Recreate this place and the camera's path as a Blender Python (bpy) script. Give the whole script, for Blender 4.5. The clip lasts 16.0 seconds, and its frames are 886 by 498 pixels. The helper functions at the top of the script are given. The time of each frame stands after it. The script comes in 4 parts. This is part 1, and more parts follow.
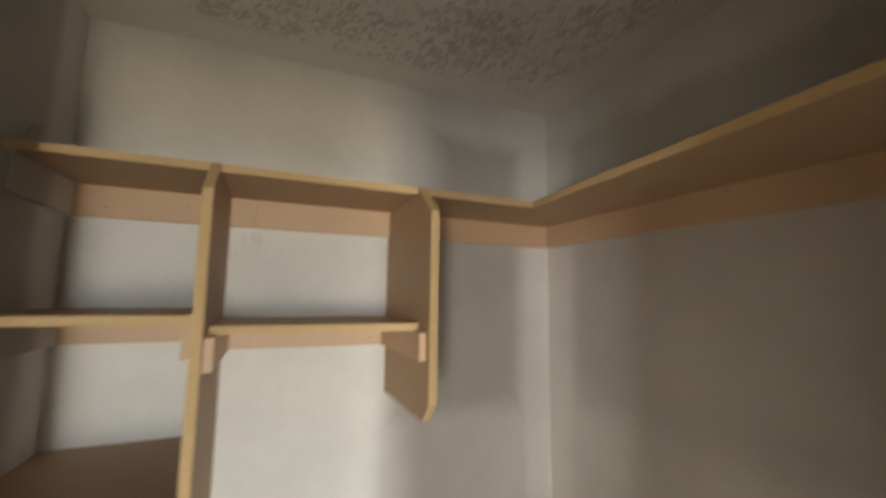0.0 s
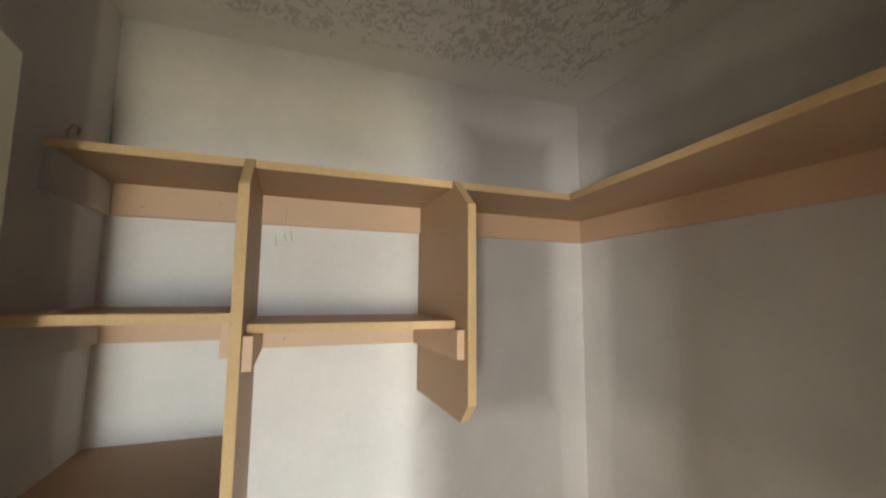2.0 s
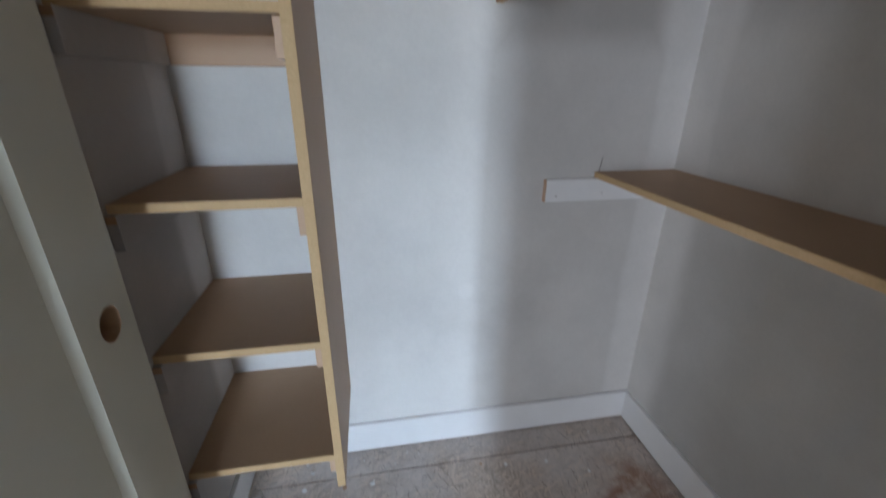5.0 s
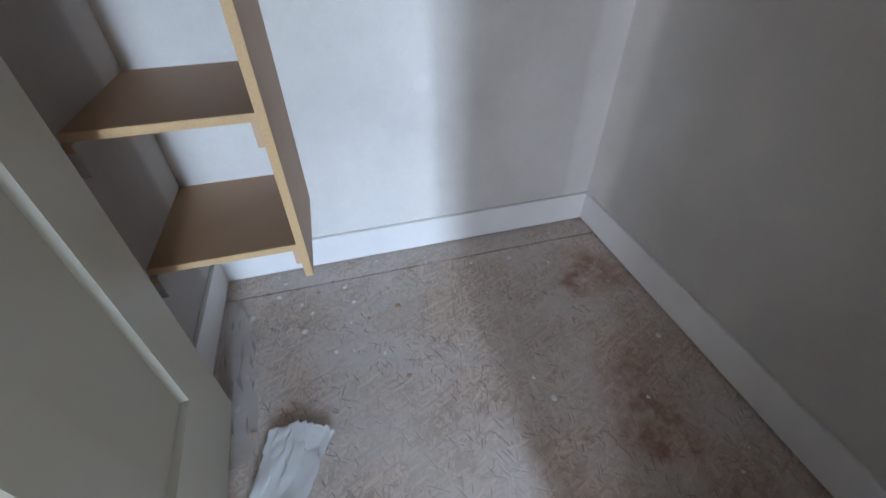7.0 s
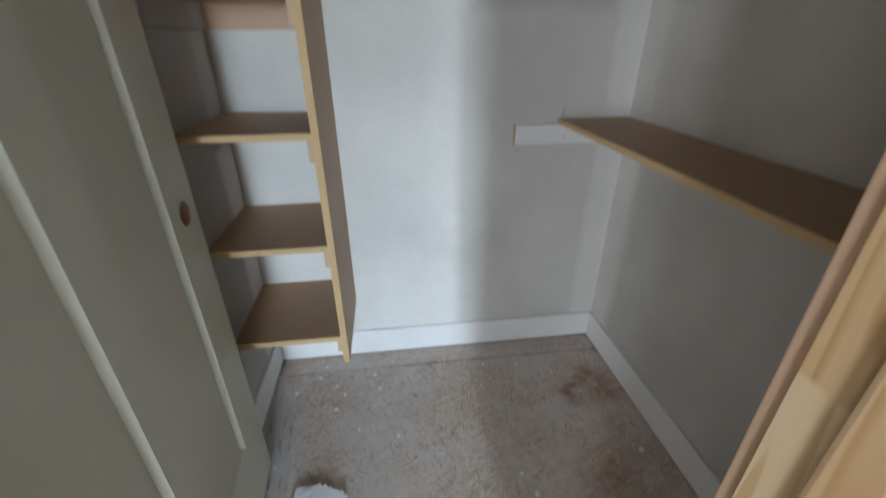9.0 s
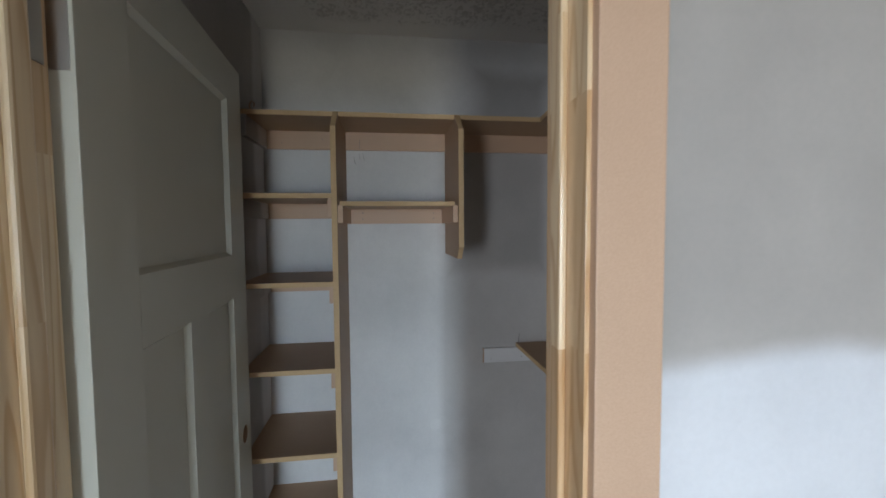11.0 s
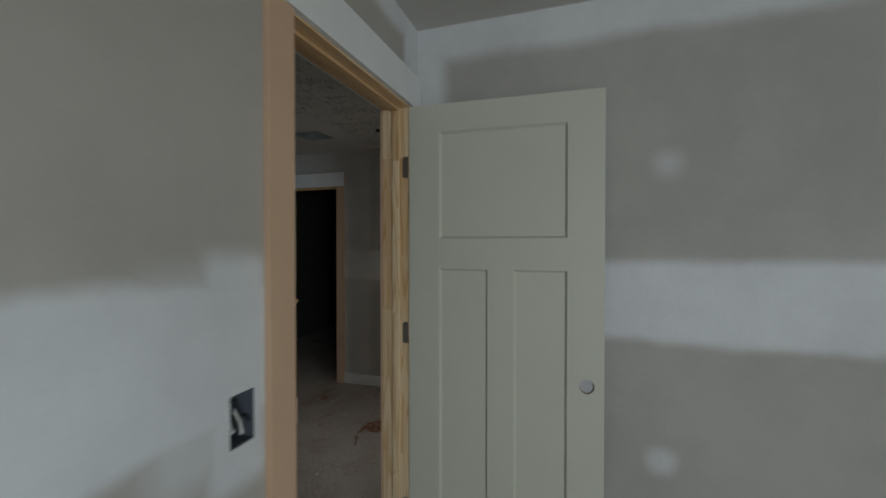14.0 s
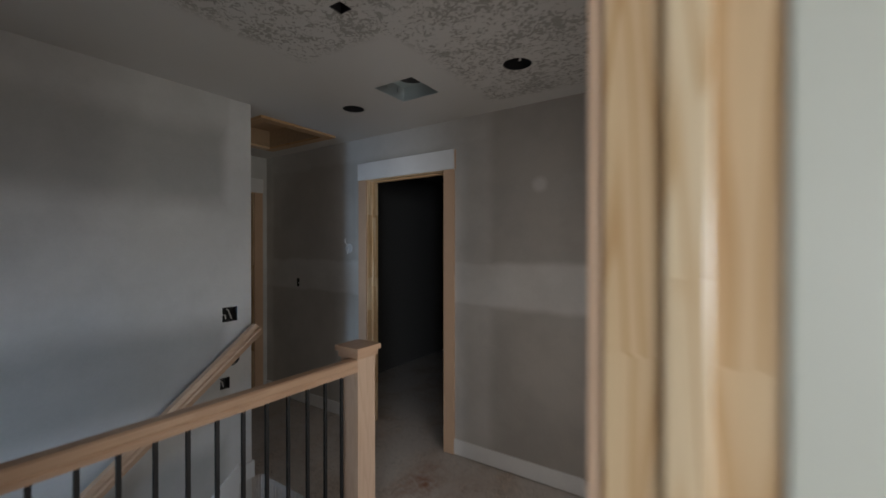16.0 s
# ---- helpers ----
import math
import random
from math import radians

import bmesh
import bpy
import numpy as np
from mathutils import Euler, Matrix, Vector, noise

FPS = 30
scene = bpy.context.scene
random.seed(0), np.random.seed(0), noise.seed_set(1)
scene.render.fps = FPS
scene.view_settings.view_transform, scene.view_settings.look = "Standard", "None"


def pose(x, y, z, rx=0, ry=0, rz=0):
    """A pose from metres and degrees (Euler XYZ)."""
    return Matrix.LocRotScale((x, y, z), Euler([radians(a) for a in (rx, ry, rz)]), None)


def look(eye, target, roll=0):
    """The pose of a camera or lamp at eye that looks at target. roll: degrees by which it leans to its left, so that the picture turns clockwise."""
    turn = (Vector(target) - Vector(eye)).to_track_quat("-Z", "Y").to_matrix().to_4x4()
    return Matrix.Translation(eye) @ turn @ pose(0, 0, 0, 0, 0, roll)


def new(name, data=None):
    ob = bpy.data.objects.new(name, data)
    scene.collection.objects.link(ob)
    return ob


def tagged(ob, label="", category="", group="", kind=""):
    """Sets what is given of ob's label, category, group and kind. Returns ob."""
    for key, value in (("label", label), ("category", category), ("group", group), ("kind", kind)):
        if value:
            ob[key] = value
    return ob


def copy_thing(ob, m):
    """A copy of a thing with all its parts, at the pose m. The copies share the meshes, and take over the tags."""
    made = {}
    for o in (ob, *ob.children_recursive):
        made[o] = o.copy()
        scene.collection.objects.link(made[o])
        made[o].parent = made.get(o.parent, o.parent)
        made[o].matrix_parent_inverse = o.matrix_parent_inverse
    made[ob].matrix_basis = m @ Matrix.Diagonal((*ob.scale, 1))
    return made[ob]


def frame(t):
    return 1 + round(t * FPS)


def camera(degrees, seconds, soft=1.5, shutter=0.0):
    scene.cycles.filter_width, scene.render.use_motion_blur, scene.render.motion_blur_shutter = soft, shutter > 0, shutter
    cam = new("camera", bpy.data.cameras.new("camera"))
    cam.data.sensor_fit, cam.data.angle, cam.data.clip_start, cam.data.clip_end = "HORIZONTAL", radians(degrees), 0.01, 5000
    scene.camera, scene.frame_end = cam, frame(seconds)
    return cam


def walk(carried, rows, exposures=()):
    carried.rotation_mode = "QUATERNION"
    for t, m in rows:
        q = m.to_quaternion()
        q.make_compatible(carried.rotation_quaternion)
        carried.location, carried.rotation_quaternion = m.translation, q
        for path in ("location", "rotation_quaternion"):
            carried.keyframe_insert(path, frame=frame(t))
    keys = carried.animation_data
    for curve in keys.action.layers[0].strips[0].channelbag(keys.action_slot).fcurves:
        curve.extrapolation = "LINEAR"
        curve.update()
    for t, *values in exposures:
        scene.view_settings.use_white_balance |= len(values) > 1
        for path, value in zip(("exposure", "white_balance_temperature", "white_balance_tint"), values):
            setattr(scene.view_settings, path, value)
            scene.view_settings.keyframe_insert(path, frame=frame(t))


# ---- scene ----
cam = camera(94.6, 16.0, shutter=0.5)
PATH = [
    (0, (0.455, 0.171, 1.729), (1.232, 2.0, 1.952), 0.8),
    (0.5, (0.448, 0.188, 1.794), (1.51, 1.818, 2.259), 1.7),
    (1, (0.423, 0.197, 1.794), (1.377, 1.891, 2.261), 1.2),
    (1.5, (0.409, 0.204, 1.772), (1.26, 1.966, 2.184), 0.7),
    (2, (0.426, 0.216, 1.725), (1.124, 2.078, 1.938), 0.4),
    (2.5, (0.429, 0.208, 1.655), (1.042, 2.109, 1.75), 0.2),
    (3, (0.441, 0.204, 1.565), (1.038, 2.113, 1.552), 0.1),
    (3.5, (0.457, 0.196, 1.472), (0.908, 2.137, 1.296), -0.2),
    (4, (0.457, 0.213, 1.398), (0.801, 2.157, 1.081), -0.2),
    (4.5, (0.457, 0.226, 1.32), (0.712, 2.162, 0.89), -0.1),
    (5, (0.459, 0.264, 1.239), (0.786, 2.093, 0.498), 0.4),
    (5.2, (0.466, 0.264, 1.211), (0.817, 2.051, 0.385), 0.4),
    (7.5, (0.477, 0.188, 1.017), (0.864, 1.588, -0.359), -0.4),
    (8, (0.486, 0.147, 1.02), (0.857, 1.507, -0.399), -0.1),
    (8.5, (0.517, 0.036, 1.101), (0.849, 1.567, -0.141), -0.3),
    (9, (0.524, -0.042, 1.254), (0.756, 1.722, 0.34), -0.1),
    (9.5, (0.516, -0.149, 1.395), (0.674, 1.726, 0.716), -0.2),
    (9.7, (0.511, -0.211, 1.449), (0.697, 1.696, 0.876), -0.1),
    (11.8, (0.6, -0.624, 1.587), (0.962, 1.343, 1.587), -0.5),
    (12, (0.659, -0.668, 1.596), (1.251, 1.242, 1.593), -0.4),
    (12.2, (0.748, -0.694, 1.593), (1.542, 1.142, 1.564), -0.4),
    (12.4, (0.837, -0.716, 1.579), (1.846, 1.011, 1.542), -0.1),
    (12.5, (0.881, -0.722, 1.559), (1.996, 0.939, 1.541), -0.3),
    (13, (1.137, -0.738, 1.515), (2.646, 0.574, 1.463), 0.1),
    (13.2, (1.253, -0.721, 1.492), (2.866, 0.461, 1.45), 0.2),
    (13.5, (1.417, -0.703, 1.494), (3.186, 0.23, 1.471), 0.3),
    (14, (1.806, -0.693, 1.463), (3.704, -0.063, 1.437), 0.0),
    (14.5, (2.149, -0.636, 1.466), (4.026, 0.053, 1.432), -0.1),
    (15, (2.451, -0.467, 1.479), (4.253, 0.399, 1.434), -0.3),
    (15.5, (2.746, -0.239, 1.455), (4.464, 0.784, 1.412), -0.2),
    (16, (3.041, 0.035, 1.502), (4.695, 1.16, 1.492), 0.0),
]
EXPOSURE = [(0.0, 0.36, 7900, 14), (0.6, 0.68, 7900, 14), (1.5, 0.78, 7800, 13), (3.0, 0.08, 6800, 14), (4.5, -0.12, 6050, 14), (7.5, 0.08, 5800, 15), (8.4, 0.06, 5950, 14), (9.2, -0.04, 6250, 10), (9.7, -0.04, 6250, 10),
            (10.4, -0.5, 6150, 11), (11.8, -0.97, 5900, 14), (12.5, -1.48, 5800, 12), (13.2, -1.7, 6000, 8), (14.0, -1.54, 6200, 5), (15.0, -1.16, 6200, 6), (16.0, -0.16, 6150, 11)]
walk(cam, [(t, look(eye, target, roll)) for t, eye, target, roll in PATH], EXPOSURE)

# ---- light ----
world = bpy.data.worlds.new("sky")
scene.world = world
world.use_nodes = True
wn = world.node_tree
sky = wn.nodes.new("ShaderNodeTexSky")
sky.sky_type, sky.sun_disc = "NISHITA", False
sky.sun_elevation, sky.sun_rotation = radians(40), radians(120)
wn.links.new(sky.outputs[0], wn.nodes["Background"].inputs[0])
wn.nodes["Background"].inputs[1].default_value = 0.08


def area_light(name, eye, target, w, h, watts, colour, spread=180):
    data = bpy.data.lights.new(name, "AREA")
    data.shape, data.size, data.size_y = "RECTANGLE", w, h
    data.energy, data.color = watts, colour
    data.spread = radians(spread)
    ob = new(name, data)
    ob.matrix_world = look(eye, target)
    return ob


DAY = (0.70, 0.86, 1.0)
area_light("window_daylight_south", (0.50, -4.64, 1.3), (0.50, 1.4, -0.55), 0.54, 1.5, 27.5, DAY, 56)
area_light("window_ground_light_south", (0.53, -4.62, 0.8), (0.6, 1.4, 2.3), 0.54, 1.0, 16, (1.0, 0.97, 0.78), 100)
# broad room fill, added at an assumed opening in the west wall
area_light("fill_light_west", (-1.64, -3.7, 1.2), (3.3, -0.65, 0.75), 1.1, 1.5, 80, (0.90, 0.96, 1.0), 104)
area_light("window_daylight_northwest", (-1.64, -1.8, 1.25), (1.6, 0.3, 1.5), 0.9, 1.5, 7.5, (1.0, 0.95, 0.86), 140)
# added lamp standing in for bluish light that rises from downstairs
area_light("fill_light_stair", (0.56, 1.85, -0.3), (2.3, 2.58, 0.25), 0.5, 0.9, 8.0, (0.58, 0.78, 1.0), 44)
# no known source here: fill lamp added to brighten landing and hall
area_light("fill_light_landing", (4.3, 0.08, 1.1), (5.0, 3, 0.6), 0.8, 1.2, 8.3, (1.0, 0.90, 0.78))

# ---- materials ----


class Nodes:
    """A small helper to write node materials line by line."""

    def __init__(self, name, rough=0.6, metal=0.0):
        self.mat = bpy.data.materials.new(name)
        self.mat.use_nodes = True
        self.tree = self.mat.node_tree
        self.bsdf = self.tree.nodes["Principled BSDF"]
        self.bsdf.inputs["Roughness"].default_value = rough
        self.bsdf.inputs["Metallic"].default_value = metal

    def add(self, kind, **sockets):
        node = self.tree.nodes.new("ShaderNode" + kind)
        for key, value in sockets.items():
            self.put(node.inputs[key.replace("_", " ")], value)
        return node

    def put(self, socket, value):
        if isinstance(value, bpy.types.NodeSocket):
            self.tree.links.new(value, socket)
        else:
            socket.default_value = value

    def math(self, op, a, b=0.0, c=0.0):
        node = self.tree.nodes.new("ShaderNodeMath")
        node.operation = op
        for socket, value in zip(node.inputs, (a, b, c)):
            self.put(socket, value)
        return node.outputs[0]

    def step(self, value, lo, hi, a=0.0, b=1.0):
        node = self.tree.nodes.new("ShaderNodeMapRange")
        node.interpolation_type = "SMOOTHSTEP"
        for key, v in (("Value", value), ("From Min", lo), ("From Max", hi), ("To Min", a), ("To Max", b)):
            self.put(node.inputs[key], v)
        return node.outputs["Result"]

    def mix(self, fac, a, b):
        node = self.tree.nodes.new("ShaderNodeMix")
        node.data_type = "RGBA"
        self.put(node.inputs[0], fac)
        for socket, v in ((node.inputs[6], a), (node.inputs[7], b)):
            self.put(socket, v if isinstance(v, bpy.types.NodeSocket) else (*v, 1))
        return node.outputs[2]

    def place(self, local=False):
        if local:
            return self.add("TexCoord").outputs["Object"]
        return self.add("NewGeometry").outputs["Position"]

    def noise(self, where, scale, detail=3.0, rough=0.5, stretch=None):
        if stretch:
            m = self.add("Mapping", Vector=where, Scale=stretch)
            where = m.outputs[0]
        return self.add("TexNoise", Vector=where, Scale=scale, Detail=detail, Roughness=rough).outputs[0]

    def bump(self, height, strength, distance=0.001):
        b = self.add("Bump", Height=height, Strength=strength, Distance=distance)
        self.tree.links.new(b.outputs[0], self.bsdf.inputs["Normal"])

    def colour(self, socket):
        self.put(self.bsdf.inputs["Base Color"], socket if isinstance(socket, bpy.types.NodeSocket) else (*socket, 1))
        return self.mat


def boxes_mask(n, pos, boxes, wobble=0.05):
    """Soft boxes in world space, their edges made uneven by noise."""
    warp = n.add("TexNoise", Vector=pos, Scale=4.0, Detail=4.0)
    shift = n.add("VectorMath", **{})
    shift.operation = "SUBTRACT"
    n.put(shift.inputs[0], warp.outputs["Color"])
    shift.inputs[1].default_value = (0.5, 0.5, 0.5)
    scale = n.add("VectorMath")
    scale.operation = "SCALE"
    n.put(scale.inputs[0], shift.outputs[0])
    n.put(scale.inputs["Scale"], wobble * 2)
    moved = n.add("VectorMath")
    n.put(moved.inputs[0], pos)
    n.put(moved.inputs[1], scale.outputs[0])
    sep = n.add("SeparateXYZ", Vector=moved.outputs[0])
    total = None
    for limits, soft, weight in boxes:
        one = None
        for axis, (lo, hi) in limits.items():
            if axis == "round":
                gap = n.add("VectorMath")
                gap.operation = "DISTANCE"
                n.put(gap.inputs[0], moved.outputs[0])
                gap.inputs[1].default_value = lo
                one = n.step(gap.outputs["Value"], max(0.0, hi - soft), hi + soft, 1.0, 0.0)
                continue
            out = sep.outputs["xyz".index(axis)]
            m = n.math("MULTIPLY", n.step(out, lo - soft, lo + soft), n.step(out, hi - soft, hi + soft, 1.0, 0.0))
            one = m if one is None else n.math("MULTIPLY", one, m)
        one = n.math("MULTIPLY", one, weight)
        total = one if total is None else n.math("MAXIMUM", total, one)
    return total


def drywall(name, boxes, board=(0.415, 0.387, 0.35), mud_or_lit=(0.71, 0.72, 0.735), wobble=0.03):
    """Bare gypsum board with lighter taped and mudded joints, and a painted lit patch on one wall."""
    n = Nodes(name, 0.85)
    pos = n.place()
    mask = boxes_mask(n, pos, boxes, wobble)
    cloud = n.noise(pos, 2.2, 4, 0.6)
    grain = n.noise(pos, 90, 3, 0.6)
    base = n.mix(mask, board, mud_or_lit)
    tone = n.mix(n.step(cloud, 0.3, 0.7), (0.90, 0.90, 0.90), (1.06, 1.06, 1.06))
    mul = n.add("MixRGB", Fac=1.0, Color1=base, Color2=tone)
    mul.blend_type = "MULTIPLY"
    fine = n.add("MixRGB", Fac=1.0, Color1=mul.outputs[0], Color2=n.mix(grain, (0.95, 0.95, 0.95), (1.05, 1.05, 1.05)))
    fine.blend_type = "MULTIPLY"
    n.bump(n.math("ADD", n.math("MULTIPLY", grain, 0.25), n.math("MULTIPLY", n.noise(pos, 9, 4), 0.9)), 0.35, 0.0015)
    return n.colour(fine.outputs[0])


BIG = 99.0
HT = 2.42          # ceiling height


def knockdown(name, edges, shade=1.0, scale=30.0, valley=(0.36, 0.345, 0.315)):
    """Ceiling with flattened splatter texture, smooth along the taped edges."""
    n = Nodes(name, 0.9)
    pos = n.place()
    smooth = boxes_mask(n, pos, edges, 0.06)
    a = n.add("TexNoise", Vector=pos, Scale=scale, Detail=3.0, Roughness=0.6, Distortion=1.4).outputs[0]
    big = n.noise(pos, 5.0, 2)
    level = n.math("ADD", 0.43, n.math("MULTIPLY", n.math("SUBTRACT", big, 0.5), 0.30))
    blot = n.step(a, level, n.math("ADD", level, 0.04))
    blot = n.math("MAXIMUM", blot, smooth)
    grain = n.noise(pos, 120, 3)
    n.bump(n.math("ADD", blot, n.math("MULTIPLY", grain, 0.12)), 0.8, 0.003)
    # valley tone: bare board showing, plus relief shade put into the colour
    return n.colour(n.mix(blot, tuple(v * shade for v in valley), tuple(v * shade for v in (0.60, 0.58, 0.55))))


def particle_board(name, face, fleck, rough=0.55):
    n = Nodes(name, rough)
    pos = n.place()
    speck = n.noise(pos, 420, 2, 0.6)
    cloud = n.noise(pos, 5, 3)
    c = n.mix(n.math('MULTIPLY', n.step(speck, 0.25, 0.75), 0.7), face, fleck)
    c = n.mix(n.math("MULTIPLY", n.step(cloud, 0.4, 0.75), 0.25), c, tuple(v * 0.8 for v in face))
    n.bump(speck, 0.12, 0.0005)
    return n.colour(c)


def sawn_edge(name):
    n = Nodes(name, 0.75)
    pos = n.place()
    speck = n.noise(pos, 190, 4, 0.75)
    pits = n.step(n.noise(pos, 60, 3, 0.7), 0.56, 0.68)
    c = n.mix(n.step(speck, 0.2, 0.8), (0.53, 0.36, 0.185), (0.62, 0.435, 0.235))
    c = n.mix(n.math("MULTIPLY", pits, 0.3), c, (0.47, 0.31, 0.15))
    n.bump(speck, 0.6, 0.0012)
    return n.colour(c)


def pine(name, light, dark, grain_axis="z", rough=0.42):
    """Clear-coated pine: long growth rings along one axis, tinted block by block."""
    n = Nodes(name, rough)
    pos = n.place()
    rand = n.add("ObjectInfo").outputs["Random"]
    offset = n.add("CombineXYZ", X=n.math("MULTIPLY", rand, 7.0), Y=n.math("MULTIPLY", rand, 3.0), Z=n.math("MULTIPLY", rand, 11.0))
    moved = n.add("VectorMath")
    n.put(moved.inputs[0], pos)
    n.put(moved.inputs[1], offset.outputs[0])
    stretch = {"x": (0.06, 1, 1), "y": (1, 0.06, 1), "z": (1, 1, 0.06)}[grain_axis]
    m = n.add("Mapping", Vector=moved.outputs[0], Scale=stretch)
    swirl = n.add("TexNoise", Vector=m.outputs[0], Scale=17.0, Detail=1.5).outputs[0]
    rings = n.math("FRACT", n.math("MULTIPLY", swirl, 9.0))
    rings = n.math("MULTIPLY", n.step(rings, 0.42, 0.86), n.step(rings, 0.88, 1.0, 1.0, 0.0))
    fibre = n.noise(m.outputs[0], 160, 3, 0.6)
    c = n.mix(n.math("MULTIPLY", rings, 0.62), light, dark)
    c = n.mix(n.math("MULTIPLY", fibre, 0.3), c, tuple(v * 0.85 for v in dark))
    tint = n.mix(n.step(rand, 0.1, 0.8), (0.88, 0.77, 0.65), (1.04, 1.03, 1.0))
    mul = n.add("MixRGB", Fac=1.0, Color1=c, Color2=tint)
    mul.blend_type = "MULTIPLY"
    n.bump(fibre, 0.15, 0.0005)
    n.bsdf.inputs["Coat Weight"].default_value = 0.35
    n.bsdf.inputs["Coat Roughness"].default_value = 0.22
    return n.colour(mul.outputs[0])


def paint(name, c, rough=0.45, dirt=0.08, bump=0.08):
    n = Nodes(name, rough)
    pos = n.place()
    cloud = n.noise(pos, 6, 5, 0.65)
    fine = n.noise(pos, 140, 2)
    n.bump(n.math("ADD", fine, n.math("MULTIPLY", n.noise(pos, 25, 2), 0.6)), bump, 0.001)
    return n.colour(n.mix(n.math("MULTIPLY", n.step(cloud, 0.35, 0.75), dirt * 4), c, tuple(v * 0.82 for v in c)))


def subfloor(name, wood, dust, dusty, stains):
    """Strand board under drywall dust, with spilled stains."""
    n = Nodes(name, 0.85)
    pos = n.place()
    shade = 0.5
    for k, turn in enumerate((0.2, 1.3, 2.2, 0.75, 1.75, 2.75)):
        m = n.add("VectorRotate", Vector=pos, Angle=turn)
        m.rotation_type = "Z_AXIS"
        m = n.add("Mapping", Vector=m.outputs[0], Location=(k * 1.37, k * 0.71, 0), Scale=(24.0, 150.0, 0.0))
        warp = n.noise(pos, 14, 2)
        v = n.add("VectorMath")
        n.put(v.inputs[0], m.outputs[0])
        n.put(v.inputs[1], n.math("MULTIPLY", warp, 2.0))
        cell = n.add("TexVoronoi", Vector=v.outputs[0], Scale=1.0)
        rgb = n.add("SeparateColor", Color=cell.outputs["Color"])
        here = n.math("GREATER_THAN", rgb.outputs[1], 0.0 if k == 0 else 0.66)
        shade = n.math("ADD", n.math("MULTIPLY", shade, n.math("SUBTRACT", 1.0, here)), n.math("MULTIPLY", rgb.outputs[0], here))
    strands = shade
    c = n.mix(strands, tuple(v * 0.72 for v in wood), tuple(min(1, v * 1.22) for v in wood))
    film = n.step(n.noise(pos, 3.2, 5, 0.65), 0.5 - dusty, 0.8 - dusty)
    c = n.mix(n.math("MULTIPLY", film, 0.66), c, dust)
    gouge, scuff = 0.0, 0.0
    for k, (turn, sx, sy) in enumerate(((0.5, 26.0, 230.0), (1.15, 20.0, 200.0), (1.9, 30.0, 260.0), (2.6, 17.0, 120.0), (0.1, 15.0, 90.0))):
        m = n.add("VectorRotate", Vector=pos, Angle=turn)
        m.rotation_type = "Z_AXIS"
        m = n.add("Mapping", Vector=m.outputs[0], Location=(k * 2.71, k * 1.13, 0), Scale=(sx, sy, 0.0))
        bend = n.add("VectorMath")
        n.put(bend.inputs[0], m.outputs[0])
        n.put(bend.inputs[1], n.math("MULTIPLY", n.noise(pos, 30, 2), 1.6))
        cell = n.add("TexVoronoi", Vector=bend.outputs[0], Scale=1.0)
        rgb = n.add("SeparateColor", Color=cell.outputs["Color"])
        core = n.step(cell.outputs["Distance"], 0.25, 0.5, 1.0, 0.0)
        mark = n.math("MULTIPLY", core, n.math("GREATER_THAN", rgb.outputs[1], 0.9))
        if k < 3:
            gouge = n.math("MAXIMUM", gouge, mark)
        else:
            scuff = n.math("MAXIMUM", scuff, mark)
    patchy = n.step(n.noise(pos, 5, 3), 0.38, 0.6)
    c = n.mix(n.math("MULTIPLY", scuff, n.math("MULTIPLY", patchy, 0.55)), c, tuple(min(1, v * 1.5) for v in wood))
    c = n.mix(n.math("MULTIPLY", gouge, n.math("MULTIPLY", patchy, 0.7)), c, tuple(v * 0.42 for v in wood))
    blots = n.step(n.noise(pos, 23, 4, 0.6), 0.68, 0.74)
    c = n.mix(n.math("MULTIPLY", blots, 0.55), c, (0.70, 0.68, 0.66))
    if stains:
        mask = boxes_mask(n, pos, stains, 0.16)
        mottle = n.step(n.noise(pos, 16, 5, 0.7), 0.30, 0.66)
        c = n.mix(n.math("MINIMUM", n.math("MULTIPLY", mask, mottle), 0.92), c, (0.26, 0.105, 0.05))
    n.bump(n.math("SUBTRACT", n.math("ADD", n.math("MULTIPLY", strands, 0.5), blots), gouge), 0.55, 0.0018)
    return n.colour(c)


def metal(name, c, rough=0.35):
    n = Nodes(name, rough, 1.0)
    n.bump(n.noise(n.place(), 120, 3), 0.1, 0.0005)
    return n.colour(c)


def plain(name, c, rough=0.6):
    n = Nodes(name, rough)
    cloud = n.noise(n.place(), 40, 4)
    return n.colour(n.mix(cloud, tuple(v * 0.8 for v in c), tuple(v * 1.15 for v in c)))


XL, XR, YB = -0.002, 1.41, 1.418      # closet inside
XE = 3.53                            # room, east wall
XH, YN, YP = 5.53, 2.55, 3.95        # hall: east wall, north stair wall, passage end
T = 0.12                             # wall thickness

M_ROOM_N = drywall("drywall_room_north", [
    ({"z": (1.08, 1.385)}, 0.025, 1.0), ({"z": (2.33, BIG)}, 0.03, 0.85), ({"x": (3.38, BIG)}, 0.03, 0.9),
    ({"x": (2.42, 2.58), "z": (0.93, 1.44)}, 0.035, 0.95), ({"x": (2.30, 2.58), "z": (0.99, 1.40)}, 0.05, 0.7), ({"round": ((1.575, 0, 1.925), 0.055)}, 0.04, 0.6), ({"round": ((1.635, 0, 1.888), 0.068)}, 0.035, 0.72), ({"round": ((1.69, 0, 1.862), 0.05)}, 0.035, 0.72),
    ({"x": (1.57, 1.68), "z": (1.62, 1.90)}, 0.05, 0.08), ({"x": (1.80, 1.98), "z": (1.95, BIG)}, 0.06, 0.10)], board=(0.44, 0.412, 0.375))
